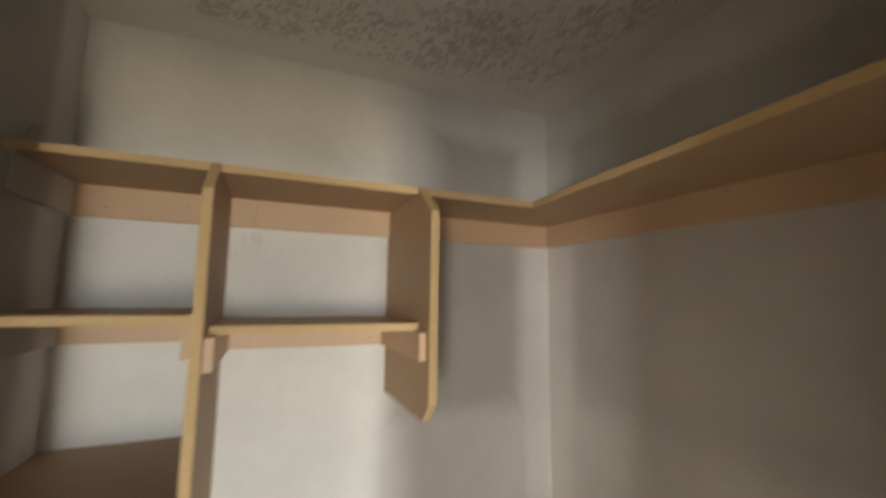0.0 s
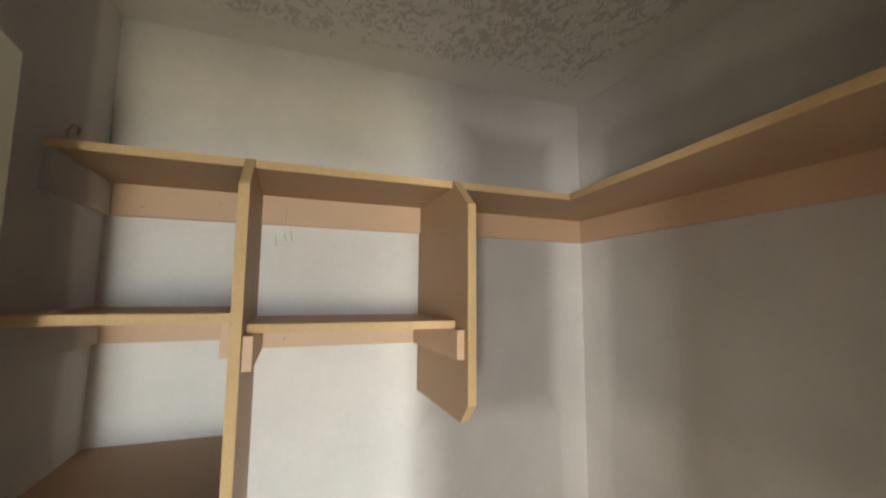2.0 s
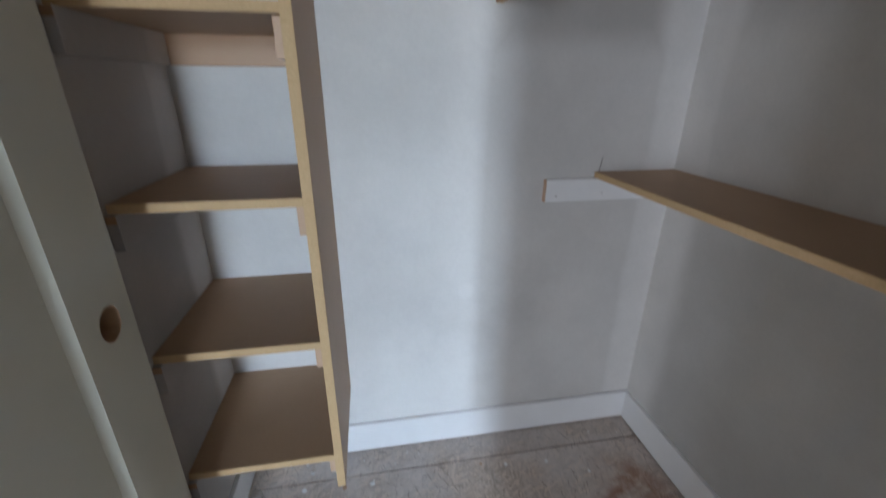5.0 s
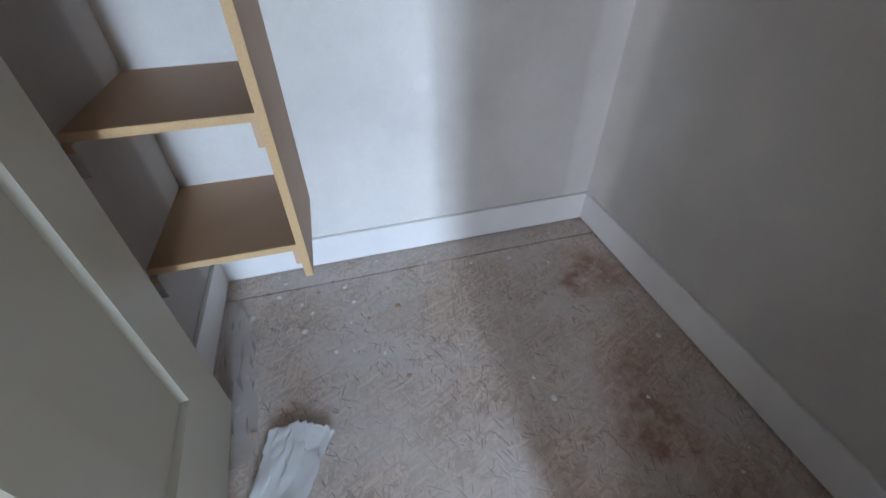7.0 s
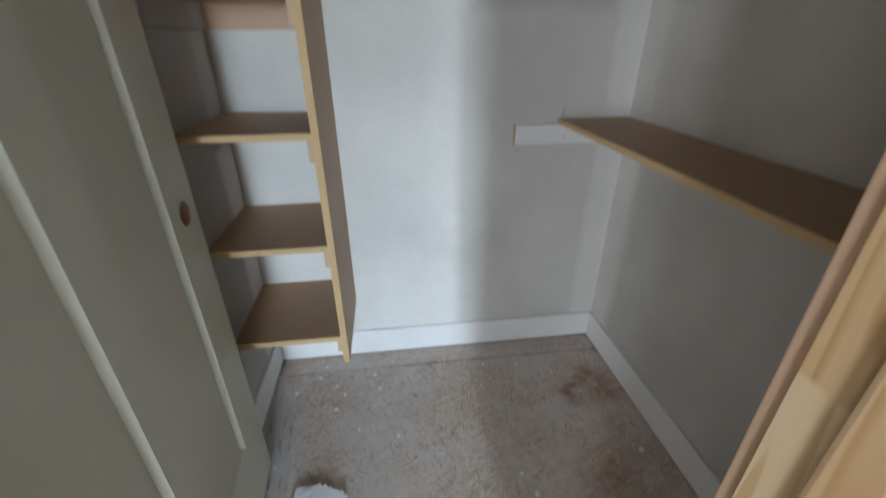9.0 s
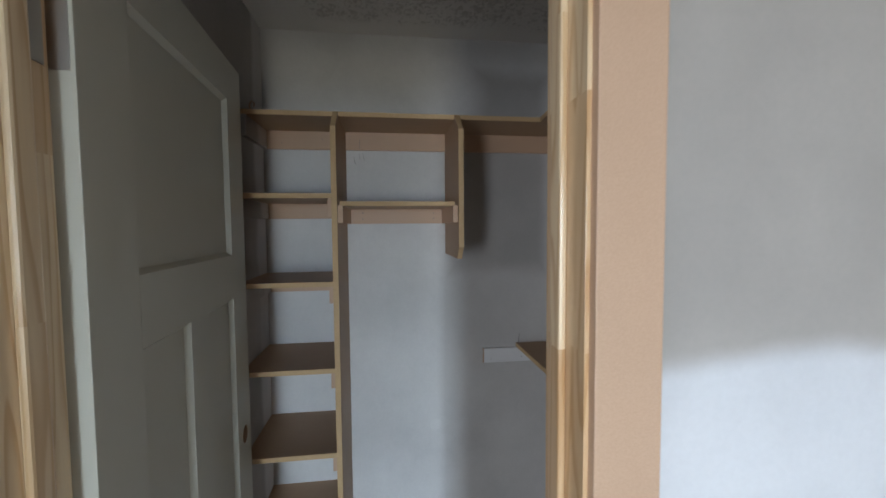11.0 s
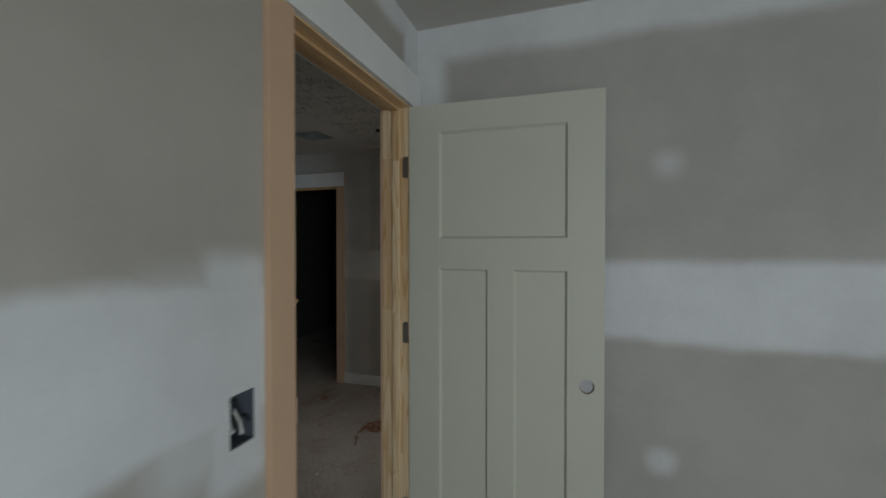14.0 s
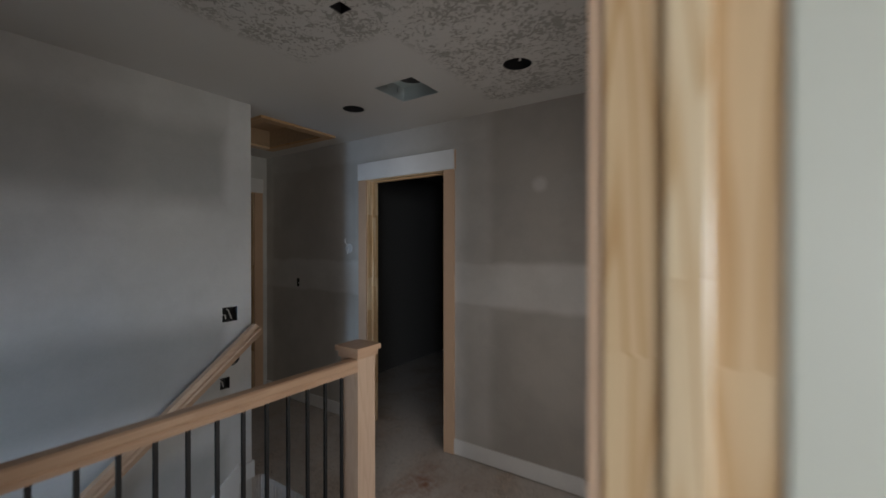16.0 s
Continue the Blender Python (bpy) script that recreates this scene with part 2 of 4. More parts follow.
M_ROOM_E = drywall("drywall_room_east", [
    ({"z": (1.09, 1.395)}, 0.03, 1.0), ({"z": (2.27, BIG)}, 0.04, 0.9), ({"y": (-0.13, BIG)}, 0.05, 0.9),
    ({"round": ((XE, -1.01, 1.76), 0.045)}, 0.045, 0.55), ({"round": ((XE, -0.99, 0.63), 0.05)}, 0.03, 0.7)],
    board=(0.44, 0.42, 0.39))
M_ROOM_X = drywall("drywall_room_far", [({"z": (1.08, 1.39)}, 0.03, 0.9)])
# boxes left of x 0.80 and 0.95 also paint in the window-lit patch
M_CLOSET_N = drywall("primed_drywall_closet_north", [
    ({"z": (-1, 1.36)}, 0.05, 0.5), ({"x": (-1, 0.80)}, 0.06, 0.85), ({"x": (1.28, 9)}, 0.04, 0.72), ({"z": (2.27, 9)}, 0.05, 0.8),
    ({"x": (-1, 0.95), "z": (2.0, 9)}, 0.08, 1.0), ({"round": ((0.735, YB, 0.62), 0.05)}, 0.03, 0.95)],
    board=(0.45, 0.43, 0.405), mud_or_lit=(0.76, 0.745, 0.725))
M_CLOSET_E = drywall("primed_drywall_closet_east", [
    ({"z": (0.98, 1.38)}, 0.06, 0.5), ({"y": (1.28, 9)}, 0.04, 0.75), ({"z": (2.27, 9)}, 0.04, 0.8), ({"y": (-1, 0.26)}, 0.05, 0.8)],
    board=(0.52, 0.505, 0.48), mud_or_lit=(0.72, 0.70, 0.675))
M_CLOSET_W = drywall("primed_drywall_closet_west", [({"z": (1.05, 1.4)}, 0.05, 0.6), ({"y": (1.29, 9)}, 0.025, 0.9), ({"y": (0.66, 0.84), "z": (-1, 1.1)}, 0.03, 0.6)],
                     board=(0.43, 0.41, 0.39), mud_or_lit=(0.66, 0.64, 0.62))
M_HALL_E = drywall("drywall_hall_east", [
    ({"z": (1.09, 1.39)}, 0.03, 0.62), ({"z": (2.22, BIG), "y": (1.35, 9)}, 0.05, 0.42), ({"y": (1.33, 1.75)}, 0.05, 0.34),
    ({"y": (3.82, 9)}, 0.04, 0.5), ({"round": ((XH, 0.985, 1.90), 0.045)}, 0.025, 0.5), ({"round": ((XH, 2.99, 1.93), 0.045)}, 0.03, 0.25),
    ({"y": (2.45, 2.66)}, 0.05, 0.22), ({"y": (2.66, 9)}, 0.06, 0.24)], board=(0.41, 0.385, 0.355), mud_or_lit=(0.70, 0.69, 0.67))
M_HALL_N = drywall("drywall_hall_north", [
    ({"z": (1.05, 1.75)}, 0.10, 0.9), ({"x": (4.36, 9)}, 0.05, 0.8), ({"z": (2.2, 9)}, 0.08, 0.6), ({"z": (0.30, 0.62)}, 0.08, 0.7)],
    board=(0.42, 0.415, 0.40), mud_or_lit=(0.66, 0.655, 0.645))
M_CEIL_C = knockdown("knockdown_closet", [({"y": (1.30, 9)}, 0.03, 1), ({"x": (1.29, 9)}, 0.03, 1), ({"x": (-9, 0.22)}, 0.03, 1), ({"y": (-1, 0.2)}, 0.03, 1), ({"round": ((0.725, 0.832, HT), 0.075)}, 0.02, 1)], 1.34, 36.0, (0.45, 0.43, 0.40))
M_CEIL_R = knockdown("knockdown_room", [({"y": (-0.19, 9)}, 0.03, 1), ({"x": (3.36, 9)}, 0.03, 1)])
M_CEIL_H = knockdown("knockdown_hall", [({"x": (4.35, 9), "y": (1.22, 9)}, 0.05, 1), ({"y": (1.75, 9)}, 0.05, 1), ({"x": (5.36, 9)}, 0.04, 1)])
M_BOARD = particle_board("raw_particle_board", (0.41, 0.265, 0.155), (0.50, 0.335, 0.205))
M_EDGE = sawn_edge("sawn_board_edge")
M_CLEAT = particle_board("raw_fibre_board", (0.55, 0.365, 0.235), (0.61, 0.42, 0.285), 0.5)
M_CASING = particle_board("raw_fibre_casing", (0.60, 0.40, 0.265), (0.66, 0.46, 0.315), 0.5)
M_PINE = pine("finger_joint_pine", (0.82, 0.66, 0.45), (0.56, 0.34, 0.15), "z", 0.3)
M_PINE_X = pine("pine_along_x", (0.74, 0.56, 0.36), (0.60, 0.40, 0.22), "x")
M_PINE_Y = pine("pine_along_y", (0.70, 0.50, 0.30), (0.52, 0.32, 0.15), "y")
M_ALDER = pine("newel_alder", (0.66, 0.50, 0.38), (0.57, 0.41, 0.30))
M_ALDER_X = pine("rail_alder", (0.64, 0.48, 0.37), (0.54, 0.385, 0.285), "x")
M_TRIM = paint("white_trim_paint", (0.80, 0.80, 0.80), 0.4)
M_DOOR = paint("greige_door_paint", (0.60, 0.595, 0.51), 0.42, 0.03, 0.05)
M_FLOOR_C = subfloor("subfloor_closet", (0.52, 0.425, 0.35), (0.64, 0.60, 0.585), 0.16, [
    ({"x": (1.14, 1.37), "y": (1.00, 1.18)}, 0.07, 0.85), ({"round": ((1.30, 1.06, 0), 0.05)}, 0.06, 0.95), ({"x": (1.02, 1.24), "y": (0.52, 0.74)}, 0.08, 0.75), ({"round": ((1.15, 0.62, 0), 0.04)}, 0.06, 0.95), ({"round": ((0.24, 0.86, 0), 0.07)}, 0.05, 0.25), ({"x": (1.05, 1.3), "y": (0.2, 0.4)}, 0.08, 0.8)])
M_FLOOR_H = subfloor("subfloor_hall", (0.46, 0.38, 0.315), (0.58, 0.555, 0.53), 0.24, [
    ({"round": ((5.13, 1.62, 0), 0.07)}, 0.07, 1.0), ({"x": (4.9, 5.35), "y": (1.55, 1.75)}, 0.08, 0.45), ({"round": ((4.73, 0.83, 0), 0.10)}, 0.03, 1.5), ({"x": (4.42, 4.73), "y": (0.872, 0.892)}, 0.012, 1.4), ({"x": (4.6, 5.4), "y": (1.25, 1.5)}, 0.1, 0.3)])
M_HINGE = metal("satin_steel", (0.50, 0.47, 0.43), 0.42)
M_IRON = plain("black_iron", (0.010, 0.010, 0.011), 0.6)
M_GREY = plain("dark_grey_plastic", (0.045, 0.05, 0.056), 0.5)
M_COPPER = metal("copper_wire", (0.72, 0.42, 0.28), 0.3)
M_BLACK = plain("black_plastic_and_holes", (0.02, 0.02, 0.022), 0.5)
M_WIRE = plain("white_cable", (0.75, 0.74, 0.72), 0.5)
M_TIN = metal("galvanised_duct", (0.58, 0.62, 0.62), 0.5)
M_TIN.node_tree.nodes["Principled BSDF"].inputs["Metallic"].default_value = 0.9
M_BORE_DISC = plain("bore_disc_grey", (0.50, 0.50, 0.52), 0.6)
M_DEVICE = plain("blue_grey_plastic", (0.10, 0.115, 0.14), 0.5)
M_FILM = paint("crumpled_film", (0.66, 0.67, 0.68), 0.35, 0.04)
M_CLEAR = paint("clear_film", (0.64, 0.63, 0.62), 0.2, 0.02)
M_CLEAR.node_tree.nodes["Principled BSDF"].inputs["Alpha"].default_value = 0.2
M_RAW = plain("raw_lumber", (0.45, 0.32, 0.2), 0.7)
# near black: the next room's lack of light is put into its colour
M_ROOM_SHADE = plain("room_shade_colour", (0.06, 0.056, 0.052), 0.9)
M_PENCIL = plain("pencil_mark", (0.22, 0.20, 0.19), 0.8)

# ---- mesh helpers ----


def quad(bm, pts, mat=0):
    f = bm.faces.new([bm.verts.new(p) for p in pts])
    f.material_index = mat
    return f


def block(bm, x0, x1, y0, y1, z0, z1, bev=0.0, m=None, edge=None, along=None):
    """A box, bevelled, or only its edges along one axis; with edge given, the narrow faces take that material slot."""
    tmp = bmesh.new()
    bmesh.ops.create_cube(tmp, size=1)
    size = (x1 - x0, y1 - y0, z1 - z0)
    bmesh.ops.scale(tmp, vec=size, verts=tmp.verts)
    bmesh.ops.translate(tmp, vec=((x0 + x1) / 2, (y0 + y1) / 2, (z0 + z1) / 2), verts=tmp.verts)
    if edge is not None:
        thin = min(range(3), key=lambda i: size[i])
        for f in tmp.faces:
            f.material_index = 0 if abs(f.normal[thin]) > 0.5 else edge
    if bev:
        chosen = [e for e in tmp.edges if along is None or abs((e.verts[0].co - e.verts[1].co).normalized()[along]) > 0.9]
        bmesh.ops.bevel(tmp, geom=chosen, offset=bev, segments=2, affect="EDGES", profile=0.6)
    if m is not None:
        bmesh.ops.transform(tmp, matrix=m, verts=tmp.verts)
    merge(bm, tmp)


def merge(bm, other):
    mesh = bpy.data.meshes.new("tmp")
    other.to_mesh(mesh)
    other.free()
    bm.from_mesh(mesh)
    bpy.data.meshes.remove(mesh)


def tube(bm, pts, r, sides=8):
    """A round bar along points."""
    rings = []
    for i, p in enumerate(pts):
        p = Vector(p)
        a, b = Vector(pts[max(0, i - 1)]), Vector(pts[min(len(pts) - 1, i + 1)])
        d = (b - a).normalized()
        u = d.orthogonal().normalized()
        if rings:
            u = (last - d * last.dot(d)).normalized()
        last = u
        v = d.cross(u)
        rings.append([bm.verts.new(p + (u * math.cos(k * 2 * math.pi / sides) + v * math.sin(k * 2 * math.pi / sides)) * r) for k in range(sides)])
    for r0, r1 in zip(rings, rings[1:]):
        for k in range(sides):
            bm.faces.new((r0[k], r0[(k + 1) % sides], r1[(k + 1) % sides], r1[k]))
    bm.faces.new(rings[0][::-1])
    bm.faces.new(rings[-1])


def extrude_outline(bm, outline, axis, lo, hi, edge=None, bev=0.0):
    """A flat outline given in the two other axes, extruded along one axis."""
    order = {"x": lambda a, b, c: (c, a, b), "y": lambda a, b, c: (a, c, b), "z": lambda a, b, c: (a, b, c)}[axis]
    tmp = bmesh.new()
    v0 = [tmp.verts.new(order(a, b, lo)) for a, b in outline]
    v1 = [tmp.verts.new(order(a, b, hi)) for a, b in outline]
    tmp.faces.new(v0[::-1])
    tmp.faces.new(v1)
    for i in range(len(outline)):
        j = (i + 1) % len(outline)
        f = tmp.faces.new((v0[i], v0[j], v1[j], v1[i]))
        if edge is not None:
            f.material_index = edge
    bmesh.ops.recalc_face_normals(tmp, faces=tmp.faces)
    if bev:
        bmesh.ops.bevel(tmp, geom=list(tmp.edges), offset=bev, segments=1, affect="EDGES")
    merge(bm, tmp)


def obj(name, bm, mats, parent=None, label="", smooth=False):
    mesh = bpy.data.meshes.new(name)
    bm.to_mesh(mesh)
    bm.free()
    for m in mats if isinstance(mats, (list, tuple)) else [mats]:
        mesh.materials.append(m)
    if smooth:
        for p in mesh.polygons:
            p.use_smooth = True
    ob = new(name, mesh)
    if parent:
        ob.parent = parent
    if label:
        tagged(ob, label)
    return ob


def part(name, bm, material, parent, label=""):
    return obj(name, bm, material, parent, label)


def box_part(name, parent, material, *dims, bev=0.0015, edge=None, label="", along=None):
    bm = bmesh.new()
    block(bm, *dims, bev=bev, edge=edge, along=along)
    return part(name, bm, material, parent, label)


def base(name, x, y, z, label, category, group="", kind="", rz=0.0):
    ob = new(name)
    ob.matrix_world = pose(x, y, z, 0, 0, rz)
    return tagged(ob, label, category, group, kind)


def slab(name, axis, lo, hi, u, v, mat, holes=(), rounds=(), label="", category="wall"):
    """A wall, floor or ceiling of thickness lo..hi along an axis, with real openings. u, v: extents in the other two axes, in x, y, z order.
    holes: (u0, u1, v0, v1); rounds: (u, v, r), round openings."""
    order = {"x": lambda a, b, c: (c, a, b), "y": lambda a, b, c: (a, c, b), "z": lambda a, b, c: (a, b, c)}[axis]
    sq = [(a - r * 1.15, a + r * 1.15, b - r * 1.15, b + r * 1.15) for a, b, r in rounds]
    cuts = list(holes) + sq
    us = sorted({*u, *(c for h in cuts for c in h[:2] if u[0] < c < u[1])})
    vs = sorted({*v, *(c for h in cuts for c in h[2:] if v[0] < c < v[1])})

    def solid(i, j):
        if not (0 <= i < len(us) - 1 and 0 <= j < len(vs) - 1):
            return False
        a, b = (us[i] + us[i + 1]) / 2, (vs[j] + vs[j + 1]) / 2
        return not any(h[0] < a < h[1] and h[2] < b < h[3] for h in cuts)

    bm = bmesh.new()
    for i in range(len(us) - 1):
        for j in range(len(vs) - 1):
            if not solid(i, j):
                continue
            a0, a1, b0, b1 = us[i], us[i + 1], vs[j], vs[j + 1]
            for w in (lo, hi):
                quad(bm, [order(a0, b0, w), order(a1, b0, w), order(a1, b1, w), order(a0, b1, w)])
            for di, dj, p, q in ((-1, 0, (a0, b0), (a0, b1)), (1, 0, (a1, b0), (a1, b1)), (0, -1, (a0, b0), (a1, b0)), (0, 1, (a0, b1), (a1, b1))):
                if not solid(i + di, j + dj):
                    quad(bm, [order(*p, lo), order(*q, lo), order(*q, hi), order(*p, hi)])
    for a, b, r in rounds:
        s, n = r * 1.15, 32
        for w in (lo, hi):
            for k in range(n):
                p = []
                for kk in (k, k + 1):
                    t = 2 * math.pi * kk / n
                    c, d = math.cos(t), math.sin(t)
                    g = s / max(abs(c), abs(d))
                    p.append(((a + r * c, b + r * d), (a + g * c, b + g * d)))
                quad(bm, [order(*p[0][0], w), order(*p[1][0], w), order(*p[1][1], w), order(*p[0][1], w)])
        for k in range(n):
            t0, t1 = 2 * math.pi * k / n, 2 * math.pi * (k + 1) / n
            p, q = (a + r * math.cos(t0), b + r * math.sin(t0)), (a + r * math.cos(t1), b + r * math.sin(t1))
            quad(bm, [order(*p, lo), order(*q, lo), order(*q, hi), order(*p, hi)])
    bmesh.ops.remove_doubles(bm, verts=bm.verts, dist=0.0001)
    bmesh.ops.recalc_face_normals(bm, faces=bm.faces)
    return tagged(obj(name, bm, mat), label, category, kind="structure")


# ---- structure ----
C0, C1 = 0.085, 0.790      # rough opening of the closet door
D0, D1 = 2.652, 3.443      # rough opening of the hall door
E0, E1 = 1.70, 2.51        # rough opening in the hall's east wall
HO = 2.075                 # head of the rough openings
slab("wall_north", "y", 0, T, (-1.72, 1.41), (0, HT), [M_ROOM_N], [(C0, C1, -1, HO)], label="bare drywall wall with a closet doorway")
slab("wall_north_hall", "y", 0, T, (1.41, XE + T), (0, HT), [M_ROOM_N], [(D0, D1, -1, HO), (2.475, 2.545, 1.025, 1.14)],
     label="grey drywall wall with white taped joint")
slab("wall_hall_south", "y", 0, T, (XE + T, XH + T), (0, HT), [M_HALL_E], [(3.88, 4.72, 0.48, 1.82)], label="bare drywall hall wall")
slab("wall_east", "x", XE, XE + T, (-4.72, 0), (0, HT), [M_ROOM_E], label="grey drywall wall with mudded joint band")
slab("wall_south", "y", -4.72, -4.6, (-1.6, XE), (0, HT), [M_ROOM_X], [(0.23, 0.83, 0.25, 2.1)], label="bare drywall wall with a window opening")
slab("wall_west", "x", -1.72, -1.6, (-4.72, 0), (0, HT), [M_ROOM_X], [(-4.3, -3.1, 0.4, 2.0), (-2.3, -1.3, 0.4, 2.0)], label="bare drywall wall with a window opening")
slab("closet_wall_west", "x", XL - T, XL, (T, YB), (0, HT), [M_CLOSET_W], label="primed white closet side wall")
slab("closet_wall_north", "y", YB, YB + T, (XL - T, 1.53), (-2.7, HT), [M_CLOSET_N], label="primed white closet back wall")
slab("closet_wall_east", "x", XR, 1.53, (T, YB), (0, HT), [M_CLOSET_E], label="primed closet side wall with grey board showing")
slab("stair_wall_north", "y", YN, YN + T, (0.4, 4.53), (-2.7, HT), [M_HALL_N],
     [(4.345, 4.44, 1.04, 1.13), (4.33, 4.39, 0.63, 0.70)], label="skimmed drywall wall above the stairs")
slab("stair_wall_west", "x", 0.4, 0.52, (YB + T, YN), (-2.7, HT), [M_HALL_N], [(1.62, 2.42, -0.9, 0.25)], label="stair end wall with a window opening")
slab("passage_wall_west", "x", 4.41, 4.53, (YN + T, YP), (0, HT), [M_HALL_N], label="bare drywall passage wall")
slab("passage_wall_north", "y", YP, YP + T, (4.41, XH + T), (0, HT), [M_HALL_N], [(4.66, 5.40, -1, HO)], label="bare drywall wall with a doorway")
slab("hall_wall_east", "x", XH, XH + T, (T, YP), (0, HT), [M_HALL_E], [(E0, E1, -1, HO), (3.41, 3.455, 1.12, 1.20), (2.76, 2.815, 0.325, 0.425)],
     label="grey drywall hall wall with a doorway")
slab("ceiling_room", "z", HT, HT + 0.2, (-1.72, XE + 0.06), (-4.72, 0.06), [M_CEIL_R], label="knockdown textured ceiling", category="ceiling")
LAMP = (0.725, 0.832)
slab("ceiling_closet", "z", HT, HT + 0.2, (-0.1, 1.47), (0.06, 1.48), [M_CEIL_C], rounds=[(*LAMP, 0.052)],
     label="knockdown textured closet ceiling", category="ceiling")
slab("ceiling_hall", "z", HT, HT + 0.2, (1.47, XH + 0.06), (0.06, YP + 0.06), [M_CEIL_H],
     [(4.775, 5.045, 1.42, 1.70), (4.755, 5.265, 2.75, 3.475), (4.09, 4.155, 1.215, 1.28)],
     [(4.965, 2.065, 0.072), (4.955, 0.885, 0.072)], label="knockdown hall ceiling with cut openings", category="ceiling")
slab("ceiling_stair", "z", HT, HT + 0.2, (0.3, 1.47), (1.48, 2.7), [M_CEIL_H], label="textured ceiling over the stairs", category="ceiling")
SEAM = 1.305
slab("floor_closet", "z", -0.25, 0, (-0.1, 1.47), (0.06, SEAM), [M_FLOOR_C], label="dusty strand board subfloor with brown stains", category="floor")
slab("floor_closet_strip", "z", -0.25, -0.0005, (-0.1, 1.47), (SEAM + 0.006, 1.48), [M_FLOOR_C], label="dusty strand board subfloor strip", category="floor")
slab("floor_room", "z", -0.25, 0, (-1.72, XE + 0.06), (-4.72, 0.06), [M_FLOOR_H], label="dusty strand board subfloor", category="floor")
SX = 4.60                  # top stair edge
slab("floor_hall", "z", -0.25, 0, (1.47, XH + 0.06), (0.06, YP + 0.06), [M_FLOOR_H], [(1.4, SX, 1.60, YN + 0.01)],
     label="dusty strand board subfloor with stains", category="floor")
slab("floor_below", "z", -2.9, -2.7, (0.3, SX + 0.2), (1.3, 2.8), [M_FLOOR_H], label="subfloor of the storey below", category="floor")
slab("stair_wall_south", "y", 1.54, 1.60, (1.53, SX), (-2.7, -0.25), [M_HALL_N], label="drywall below the landing edge")
slab("stair_wall_head", "x", SX + 0.02, SX + 0.14, (1.54, 2.7), (-2.7, -0.25), [M_HALL_N], label="drywall below the stair head")
# rooms behind the far doorways; the first has its darkness painted near black
for nm, x0, x1, y0, y1 in (("dark_room", XH + T, 8.0, 0.9, 3.4), ("end_room", 4.1, 6.0, YP + T, 6.2)):
    slab(nm + "_floor", "z", -0.25, 0, (x0 - 0.06, x1), (y0 - 0.06, y1), [M_FLOOR_H], label="dusty subfloor in the next room", category="floor")
    slab(nm + "_ceiling", "z", HT, HT + 0.2, (x0 - 0.06, x1), (y0 - 0.06, y1), [M_ROOM_SHADE], label="unlit ceiling in the next room", category="ceiling")
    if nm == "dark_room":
        slab(nm + "_wall_east", "x", x1, x1 + T, (y0, y1), (0, HT), [M_ROOM_SHADE], label="unlit wall in the next room")
        slab(nm + "_wall_south", "y", y0 - T, y0, (x0, x1), (0, HT), [M_ROOM_SHADE], label="unlit wall in the next room")
        slab(nm + "_wall_north", "y", y1, y1 + T, (x0, x1), (0, HT), [M_ROOM_SHADE], label="unlit wall in the next room")
    else:
        slab(nm + "_wall_east", "x", x1, x1 + T, (y0, y1), (0, HT), [M_HALL_E], label="drywall in the end room")
        slab(nm + "_wall_west", "x", x0 - T, x0, (y0, y1), (0, HT), [M_HALL_E], label="drywall in the end room")
        slab(nm + "_wall_north", "y", y1, y1 + T, (x0 - T, x1 + T), (0, HT), [M_HALL_E], label="drywall in the end room")


def window_frame(name, m, w, h, label):
    """A white sash in a wall opening; local x along the wall, y through it."""
    root = new(name)
    root.matrix_world = m
    tagged(root, label, "window", kind="structure")
    for x0, x1, z0, z1 in ((0, 0.05, 0, h), (w - 0.05, w, 0, h), (0.05, w - 0.05, 0, 0.05), (0.05, w - 0.05, h - 0.05, h)):
        box_part("window_frame", root, M_TRIM, x0, x1, 0.02, 0.07, z0, z1, bev=0.003)
    return root


window_frame("window_1", pose(0.23, -4.72, 0.25), 0.60, 1.85, "white framed window in the rear wall")
# assumed side window, added for the western fill lamp
window_frame("window_2", pose(-1.60, -4.3, 0.4, 0, 0, 90), 1.2, 1.6, "white framed window in the side wall")
window_frame("window_5", pose(-1.60, -2.3, 0.4, 0, 0, 90), 1.0, 1.6, "white framed window in the side wall")
# unseen window, added to house the landing fill lamp
window_frame("window_4", pose(3.88, 0.0, 0.48), 0.84, 1.34, "white framed window beside the landing")
# unseen opening added around the stair fill lamp
window_frame("window_3", pose(0.52, 1.62, -0.9, 0, 0, 90), 0.8, 1.15, "white framed window above the stairs")


def baseboard(dims, label="white painted baseboard along the wall"):
    """A flat baseboard with an eased top edge, just clear of the floor."""
    bm = bmesh.new()
    block(bm, *dims, bev=0.003)
    return tagged(obj("baseboard", bm, M_TRIM), label, "baseboard", kind="structure")


BH, HB, BT, BG = 0.127, 0.105, 0.014, 0.008
baseboard((XL, XR, YB - BT, YB, BG, BH))
baseboard((XR - BT, XR, T + BT, YB - BT, BG, BH))
baseboard((XL, XL + BT, T + BT, YB - BT, BG, BH))
baseboard((C1 + 0.09, XR, T, T + BT, BG, BH))
baseboard((XH - BT, XH, T, E0 - 0.075, 0.012, 0.012 + HB))
baseboard((XH - BT, XH, E1 + 0.075, YP, 0.012, 0.012 + HB))
baseboard((4.53, 4.66 - 0.08, YP - BT, YP, 0.012, 0.012 + HB))
baseboard((4.44, 4.53 + BT, YN - BT, YN, 0.012, 0.012 + HB), "short white baseboard at the stair head")
baseboard((4.53, 4.53 + BT, YN, YP - BT, 0.012, 0.012 + HB))


